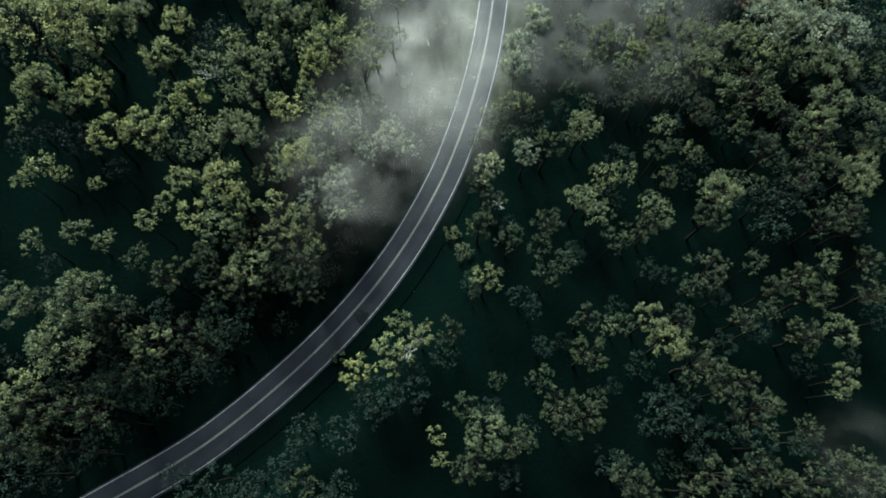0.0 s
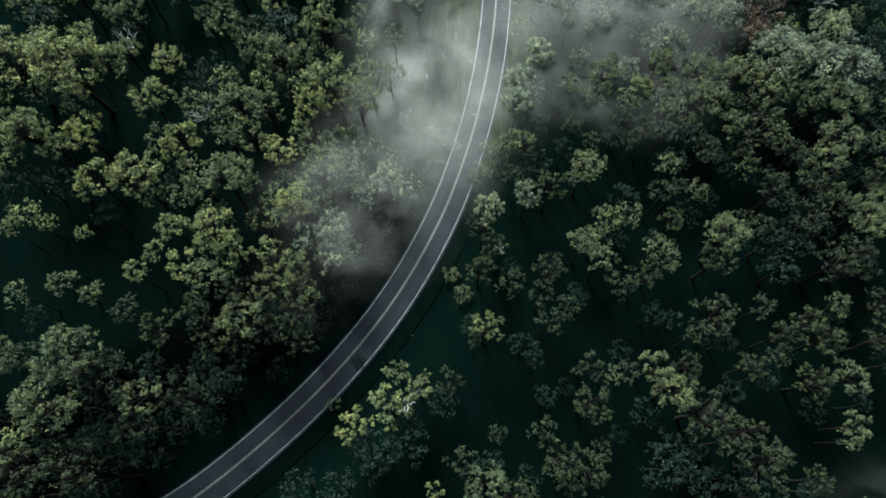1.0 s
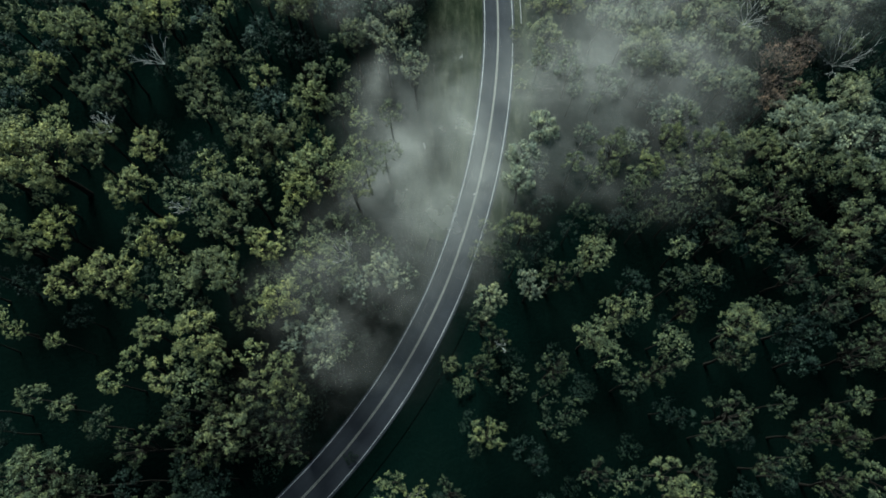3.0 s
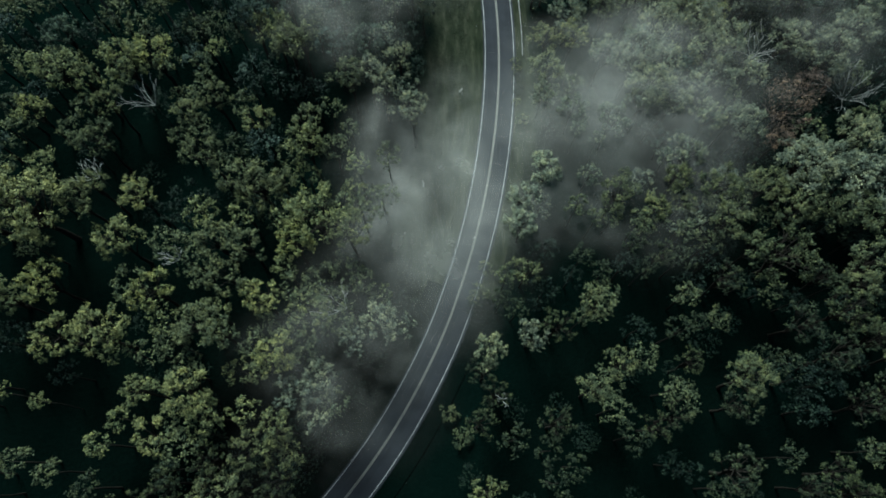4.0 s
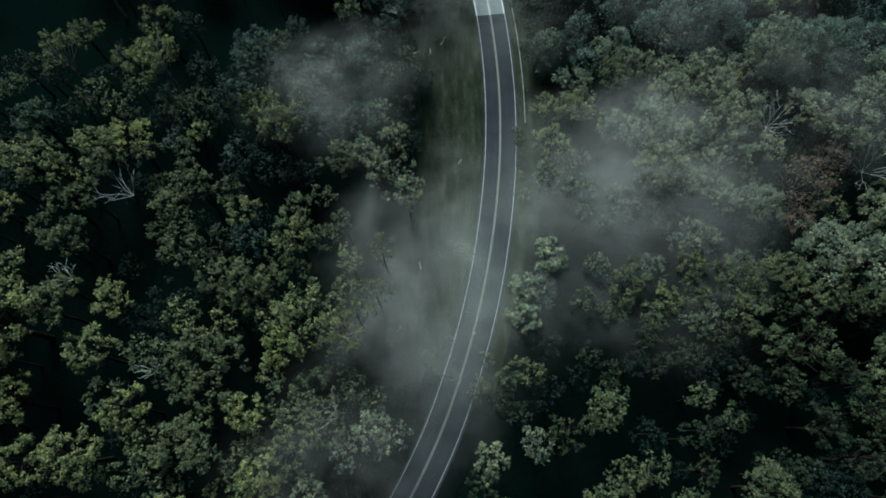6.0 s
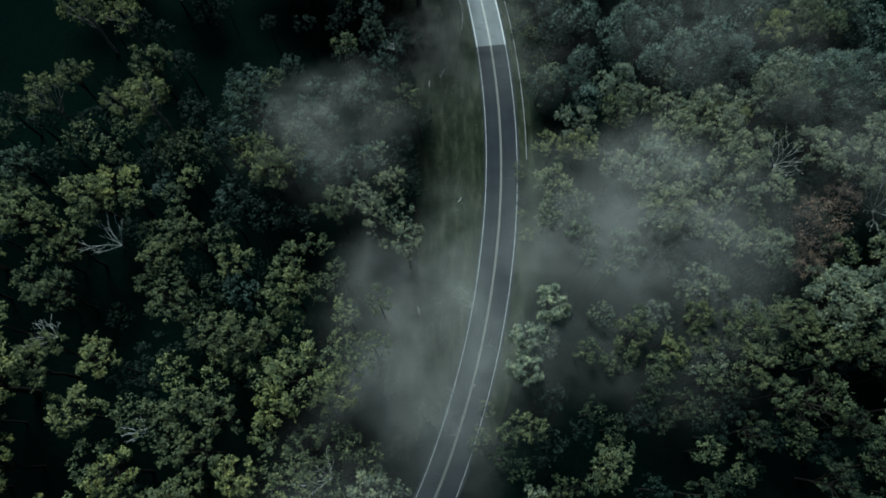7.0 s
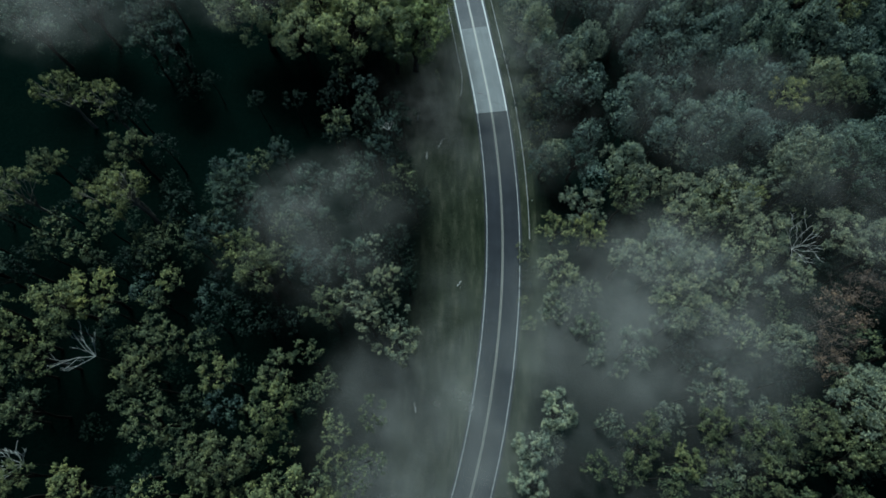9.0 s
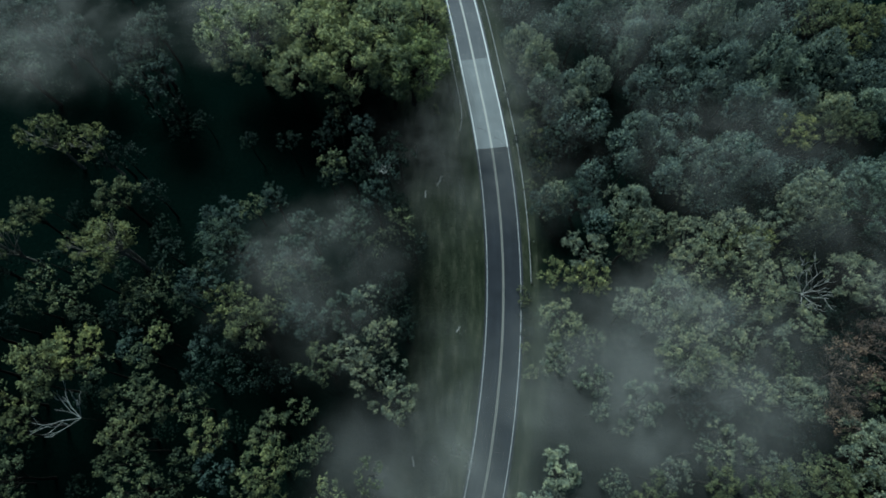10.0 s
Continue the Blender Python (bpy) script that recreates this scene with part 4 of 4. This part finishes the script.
def between(count):
    """Places for the lower storey: between the planned trees, off the road and its verges, and outside the gaps kept
    dark.
    """
    rng = np.random.default_rng(31)
    taken = [(ob.location.x, ob.location.y) for ob in scene.objects if ob.name.startswith("tree")]
    taken += [(r[0], r[1]) for r in DIM_TREES + SMALL_TREES]
    taken, rows = np.array(taken), []
    holes = np.array(DARK_GAPS)
    for _ in range(count):
        x, y = rng.uniform(-125, 135), rng.uniform(-30, 240)
        d, side, i = road_gap(x, y)
        meadow = CENTRE_XY[i, 1] > 68.0
        if not -105 < x < 115 or y > 218 or d < ((17.0 if y < 140 else 20.0) if side < 0 and meadow else 9.5):
            continue
        if ((taken[:, 0] - x) ** 2 + (taken[:, 1] - y) ** 2).min() < 3.4 ** 2:
            continue
        if (np.hypot(holes[:, 0] - x, holes[:, 1] - y) < holes[:, 2]).any():
            continue
        gloomy = x > -4 and y < 70 or x < -54 and 30 < y < 70 or x < -20 and y > 132
        slender = x > 15 and y > 150
        if rng.random() < (0.95 if gloomy else 0.25 if slender else 0.0):
            continue
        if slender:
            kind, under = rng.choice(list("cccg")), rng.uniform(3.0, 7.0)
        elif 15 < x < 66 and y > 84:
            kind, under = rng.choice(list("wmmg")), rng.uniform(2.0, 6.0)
        elif x < -20 and y > 92:
            kind, under = rng.choice(list("mmng")), rng.uniform(1.5, 4.5)
        elif -80 < x < -6 and 30 < y < 95:
            kind, under = rng.choice(list("mmbm")), rng.uniform(0.8, 3.5)
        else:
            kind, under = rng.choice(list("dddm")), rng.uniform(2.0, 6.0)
        taken = np.vstack((taken, (x, y)))
        rows.append((x, y, rng.uniform(2.6, 3.8), str(kind), under))
    return rows


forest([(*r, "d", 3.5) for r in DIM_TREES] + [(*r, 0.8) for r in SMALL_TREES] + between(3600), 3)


def undergrowth(count):
    """Low scrub under and between the trees, joined; its dark leaf colour carries the canopy's shade."""
    rng = np.random.default_rng(17)
    trees_at = np.array([(ob.location.x, ob.location.y) for ob in scene.objects if ob.name.startswith("tree")])
    v, leaves = corners(SHAPES[0][0]), []
    while len(leaves) < count:
        x, y = trees_at[rng.integers(len(trees_at))] + rng.normal(size=2) * 4.0
        if road_gap(x, y)[0] < 9.0:
            continue
        q = thinned(v, 0.2, 1.3, rng).reshape(-1, 3) * np.array((1, 1, 0.7))
        leaves.append(q * rng.uniform(0.45, 0.95) + np.array((x, y, ground_level(x, y) + rng.uniform(1.0, 5.0))))
    # thick saplings along the bank above the bend
    for _ in range(80):
        i = rng.integers(station(-20.0), station(62.0))
        p = offset_point(i, -rng.uniform(8.5, 19.0))
        q = thinned(v, 0.2, 1.3, rng).reshape(-1, 3)
        leaves.append(q * rng.uniform(0.5, 0.9) + np.array((p.x, p.y, ground_level(p.x, p.y) + rng.uniform(1.0, 6.0))))
    me = leaf_mesh("undergrowth", np.concatenate(leaves))
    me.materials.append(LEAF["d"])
    tagged(new("undergrowth", me), "low scrub and saplings with shade-dark leaf colour under the trees", "undergrowth", kind="stuff")


undergrowth(150)


def distant_forest(count):
    """Woods that go on all round, beyond what the camera passes: coarse crowns, joined."""
    rng = np.random.default_rng(29)
    v, leaves, tv, tf = corners(SHAPES[1][0]), [], [], []
    while len(leaves) < count:
        x, y = rng.uniform(-260, 260), rng.uniform(-170, 400)
        if -105 < x < 115 and -30 < y < 218 or road_gap(x, y)[0] < 13.0:
            continue
        q = thinned(v, 0.07, 3.2, rng).reshape(-1, 3)
        g, s = ground_level(x, y), rng.uniform(1.0, 1.6)
        leaves.append(q * s + np.array((x, y, g + 11.0 + rng.uniform(-1.5, 1.5))))
        tube(tv, tf, [Vector((x, y, g - 0.5)), Vector((x, y, g + 11.0))], [0.3, 0.1], 4)
    me = leaf_mesh("foliage", np.concatenate(leaves))
    me.materials.append(LEAF["m"])
    root = tagged(new("distant_forest"), "dull green woods going on around the valley", "forest", kind="stuff")
    part("foliage", me, root)
    part("timber", mesh_from("timber", tv, tf, BARK, True), root)


distant_forest(900)


def bare_tree(x, y, radius, wood, label, seed, lean=0.0):
    """A dead tree: trunk and forking bare branches that thin out to twigs."""
    rng = random.Random(seed)
    g = ground_level(x, y)
    root = new("dead_tree")
    root.location = (x, y, g)
    top = canopy(x, y) + 1.0 - g
    verts, faces = [], []
    fork = Vector((rng.uniform(-0.6, 0.6) + lean, rng.uniform(-0.6, 0.6), top - radius * 0.9))
    tube(verts, faces, [Vector((0, 0, -1)), Vector((0, 0, 0.2)), fork * 0.5 + Vector((0.2, 0.1, 0)), fork], [0.20, 0.12, 0.07, 0.04], 7)
    part("trunk", mesh_from("trunk", verts, faces, BARK, True), root, "dark trunk")

    def bough(verts, faces, start, way, length, thick):
        knee = start + way * length * 0.5 + Vector((rng.uniform(-1, 1), rng.uniform(-1, 1), rng.uniform(-0.3, 0.6))) * length * 0.10
        end = knee + (way + Vector((rng.uniform(-0.35, 0.35), rng.uniform(-0.35, 0.35), rng.uniform(-0.1, 0.3)))).normalized() * length * 0.5
        tube(verts, faces, [start, knee, end], [thick, thick * 0.8, thick * 0.5], 5)
        return knee, end

    def sprout(way):
        return (way + Vector((rng.uniform(-0.75, 0.75), rng.uniform(-0.75, 0.75), rng.uniform(-0.2, 0.4)))).normalized()
    count = 5 if radius < 4.2 else 9
    for k in range(count):
        a = 2 * math.pi * (k + rng.uniform(-0.3, 0.3)) / count
        verts, faces = [], []
        way = Vector((0.75 * math.cos(a) + lean, 0.75 * math.sin(a) + 0.5 * abs(lean), rng.uniform(0.25, 0.9))).normalized()
        length = radius * rng.uniform(0.9, 1.4)
        knee, end = bough(verts, faces, fork, way, length, 0.042)
        limb = part("branch", mesh_from("branch", verts, faces, wood, True), root)
        for j in range(3):
            verts, faces = [], []
            w, reach = sprout(way), length * rng.uniform(0.4, 0.65)
            mid, tip = bough(verts, faces, knee.lerp(end, 0.45 * j - 0.2), w, reach, 0.028)
            for i in range(2):
                bough(verts, faces, mid.lerp(tip, 0.4 * i), sprout(w), reach * rng.uniform(0.4, 0.6), 0.017)
            part("twig", mesh_from("twig", verts, faces, wood, True), limb)
    return tagged(root, label, "dead tree")


bare_tree(-53.9, 102.8, 3.8, DEAD_WOOD, "bleached bare dead tree with spreading branches", 0, -0.6)
bare_tree(-59.5, 86.5, 2.5, DEAD_WOOD, "bleached bare dead tree with spreading branches", 1, -0.6)
bare_tree(-44.9, 71.8, 1.9, DEAD_WOOD, "thin bare dead tree between green crowns", 2, -0.6)
bare_tree(-15.9, 65.7, 3.6, DEAD_WOOD, "pale dead tree with forked bare limbs", 3, -0.6)
bare_tree(72.6, 128.6, 4.6, DEAD_WOOD, "half-dead tree with bare pale branches", 4, 0.0)
bare_tree(94.0, 119.0, 6.1, DEAD_WOOD, "bleached bare dead tree with spreading branches", 5, 0.0)
bare_tree(81.0, 117.5, 3.8, RUST_WOOD, "bare dead tree with reddish twigs", 6, 0.0)
bare_tree(75.0, 113.0, 4.4, RUST_WOOD, "bare dead tree with reddish twigs", 7, 0.0)
bare_tree(73.5, 105.5, 3.6, RUST_WOOD, "bare dead tree with reddish twigs", 8, 0.0)
bare_tree(11.3, 50.3, 1.2, DEAD_WOOD, "small dead sapling with bare pale limbs", 9, 0.0)
bare_tree(-8.3, 148.1, 1.1, DEAD_WOOD, "small dead sapling with bare pale limbs", 10, -0.6)
bare_tree(-6.2, 20.6, 1.4, DEAD_WOOD, "dead tree top with bare pale limbs", 11, 0.0)


# ---- shrubs at the road's edge ----
def shrub(x, y, radius, kind):
    root = new("shrub")
    root.location, root.rotation_euler = (x, y, ground_level(x, y)), (0, 0, chance.uniform(0, 6.28))
    s = radius / UNIT
    leaves = part("foliage", crown_of(kind, chance.choice(SHAPES)), root)
    leaves.location, leaves.scale = (0, 0, radius * 0.55), (s, s, s)
    v, f = [], []
    for k in range(4):
        tube(v, f, [Vector((0, 0, -0.2)), Vector((math.cos(k * 1.6), math.sin(k * 1.6), 1.2)) * radius * 0.45], [0.05, 0.02], 4)
    part("stems", mesh_from("stems", v, f, BARK), root)
    return tagged(root, "low green shrub overhanging the road edge", "shrub", "shrubs along the road")


for x, y, r in [(18.5, 128.5, 1.3), (18.2, 125.8, 1.0), (18.4, 121.1, 1.5), (18.1, 127.5, 1.4), (18.4, 124.5, 1.6), (17.9, 118.3, 1.2), (19.0, 113.3, 1.8), (9.9, 78.1, 1.7), (8.5, 73.0, 2.0), (7.1, 69.8, 1.8), (7.1, 71.6, 1.2), (18.0, 129.7, 1.2), (23.8, 157.9, 2.4), (22.4, 166.6, 2.2), (23.6, 175.7, 2.4), (25.4, 163.6, 2.6), (20.5, 153.7, 1.6), (-22.0, 22.3, 1.5), (-0.1, 172.5, 1.4), (-4.4, 162.1, 1.3), (-7.4, 153.6, 1.6), (-17.5, 30.8, 1.4), (2.0, 48.4, 2.0), (4.5, 43.9, 2.2), (22.0, 170.5, 2.6), (24.0, 180.5, 2.8), (26.5, 171.0, 3.0), (21.5, 161.5, 2.2), (26.0, 186.0, 3.0), (22.0, 191.0, 2.8), (25.5, 153.0, 2.4)]:
    shrub(x, y, r, chance.choice("mmd"))

# ---- dead wood lying on the verge ----
def fallen_branch(x, y, length, turn, seed):
    """A pale broken limb with a few side twigs, lying in the grass."""
    rng = random.Random(seed)
    root = new("fallen_branch")
    root.matrix_basis = pose(x, y, ground_level(x, y) + 0.08, 0, 0, turn)
    path = [Vector((length * (k / 5 - 0.5), rng.uniform(-0.12, 0.12) * length * 0.5, rng.uniform(0.0, 0.12))) for k in range(6)]
    verts, faces = [], []
    tube(verts, faces, path, [0.09, 0.08, 0.07, 0.055, 0.04, 0.02], 6)
    limb = part("limb", mesh_from("limb", verts, faces, DEAD_WOOD, True), root)
    for k in (1, 2, 3, 4):
        verts, faces = [], []
        side = 1 if k % 2 else -1
        tip = path[k] + Vector((rng.uniform(0.1, 0.35), side * rng.uniform(0.15, 0.4), rng.uniform(0.02, 0.2))) * length * 0.6
        tube(verts, faces, [path[k], path[k].lerp(tip, 0.5) + Vector((0, 0, 0.05)), tip], [0.04, 0.03, 0.012], 5)
        part("twig", mesh_from("twig", verts, faces, DEAD_WOOD, True), limb)
    return tagged(root, "pale broken dead branch lying in rough grass", "branch", "fallen branches on the verge")


for n, (x, y, length, turn) in enumerate([(-4.1, 161.4, 2.6, 80), (-2.0, 151.1, 1.6, 95), (1.0, 154.7, 3.0, 75), (4.9, 121.9, 1.4, 60), (-3.7, 97.2, 2.0, 100), (9.5, 140.1, 1.2, 40)]):
    fallen_branch(x, y, length, turn, 60 + n)

# ---- grass tufts on the verges ----
rng = np.random.default_rng(21)
verts, faces = [], []
for _ in range(26000):
    i = rng.integers(station(70.0), len(CENTRE) - 40)
    side = -1 if rng.random() < 0.75 else 1
    off = side * (4.3 + (rng.random() ** 1.3) * (15.0 if side < 0 else 5.0))
    p = offset_point(i, off)
    x, y = p.x + rng.uniform(-0.5, 0.5), p.y + rng.uniform(-0.5, 0.5)
    if noise.noise((x * 0.16, y * 0.05, 2.0)) + 0.3 * noise.noise((x * 0.6, y * 0.3, 5.0)) < -0.05:
        continue
    z = ground_level(x, y)
    for b in range(3):
        a = rng.uniform(0, 6.28)
        h, w, l = rng.uniform(0.12, 0.32), 0.05, rng.uniform(0.1, 0.3)
        base = len(verts)
        verts += [(x - w * math.sin(a), y + w * math.cos(a), z - 0.03), (x + w * math.sin(a), y - w * math.cos(a), z - 0.03), (x + l * math.cos(a), y + l * math.sin(a), z + h)]
        faces.append((base, base + 1, base + 2))
grass = new("grass", mesh_from("grass", verts, faces, GRASS))
tagged(grass, "rough dull green grass tufts on the verge", "grass", kind="stuff")

# ---- fog lying in the valley, in drifting banks ----
FOG = {n: fog_material("fog_" + n, d, c) for n, d, c in (("wisp", 0.06, 0.12), ("faint", 0.125, 0.15), ("thin", 0.18, 0.15), ("full", 0.28, 0.25), ("low", 0.21, 0.5), ("dense", 0.35, 0.5))}


def fog_bank(x, y, z, rx, ry, turn, thickness):
    """A bank of ground fog: a gently billowing sheet that thins out towards its rim."""
    verts, n = [], 26
    for j in range(n + 1):
        for i in range(n + 1):
            u, v = 2 * i / n - 1, 2 * j / n - 1
            verts.append((u * rx, v * ry, 1.8 * noise.noise((u * 2 + x, v * 2 + y, 0.0)) - 1.0 * (u * u + v * v)))
    faces = [(j * (n + 1) + i, j * (n + 1) + i + 1, (j + 1) * (n + 1) + i + 1, (j + 1) * (n + 1) + i)
             for j in range(n) for i in range(n) if math.hypot(2 * (i + 0.5) / n - 1, 2 * (j + 0.5) / n - 1) < 0.93]
    ob = new("fog_bank", mesh_from("fog_bank", verts, faces, FOG[thickness], True))
    ob.location, ob.rotation_euler = (x, y, z), (0, 0, radians(turn))
    return tagged(ob, "pale grey-green bank of drifting morning fog among the trees", "fog", kind="stuff")


fog_bank(2.0, 90.0, 7.0, 29.0, 46.0, -8, "dense")
fog_bank(36.0, 103.0, 9.5, 48.0, 40.0, 10, "low")
fog_bank(42.0, 112.0, 19.5, 40.0, 32.0, 0, "full")
fog_bank(-14.3, 55.0, 20.0, 26.0, 34.0, -30, "faint")
fog_bank(-9.0, 88.0, 20.5, 17.0, 32.0, -6, "faint")
fog_bank(-19.0, 124.0, 23.5, 25.0, 25.0, 0, "faint")
fog_bank(84.0, 132.0, 15.0, 36.0, 32.0, 0, "faint")
fog_bank(61.8, 154.6, 17.5, 36.8, 27.6, 0, "faint")
fog_bank(43.0, 188.0, 19.0, 57.6, 33.1, 0, "faint")
fog_bank(12.0, 164.0, 12.0, 34.0, 44.0, 0, "faint")
fog_bank(-69.8, 168.7, 34.0, 39.5, 26.8, 0, "thin")
fog_bank(-38.0, 176.0, 26.5, 20.0, 16.0, 0, "faint")
fog_bank(77.8, 1.6, 4.0, 18.6, 15.4, 0, "wisp")
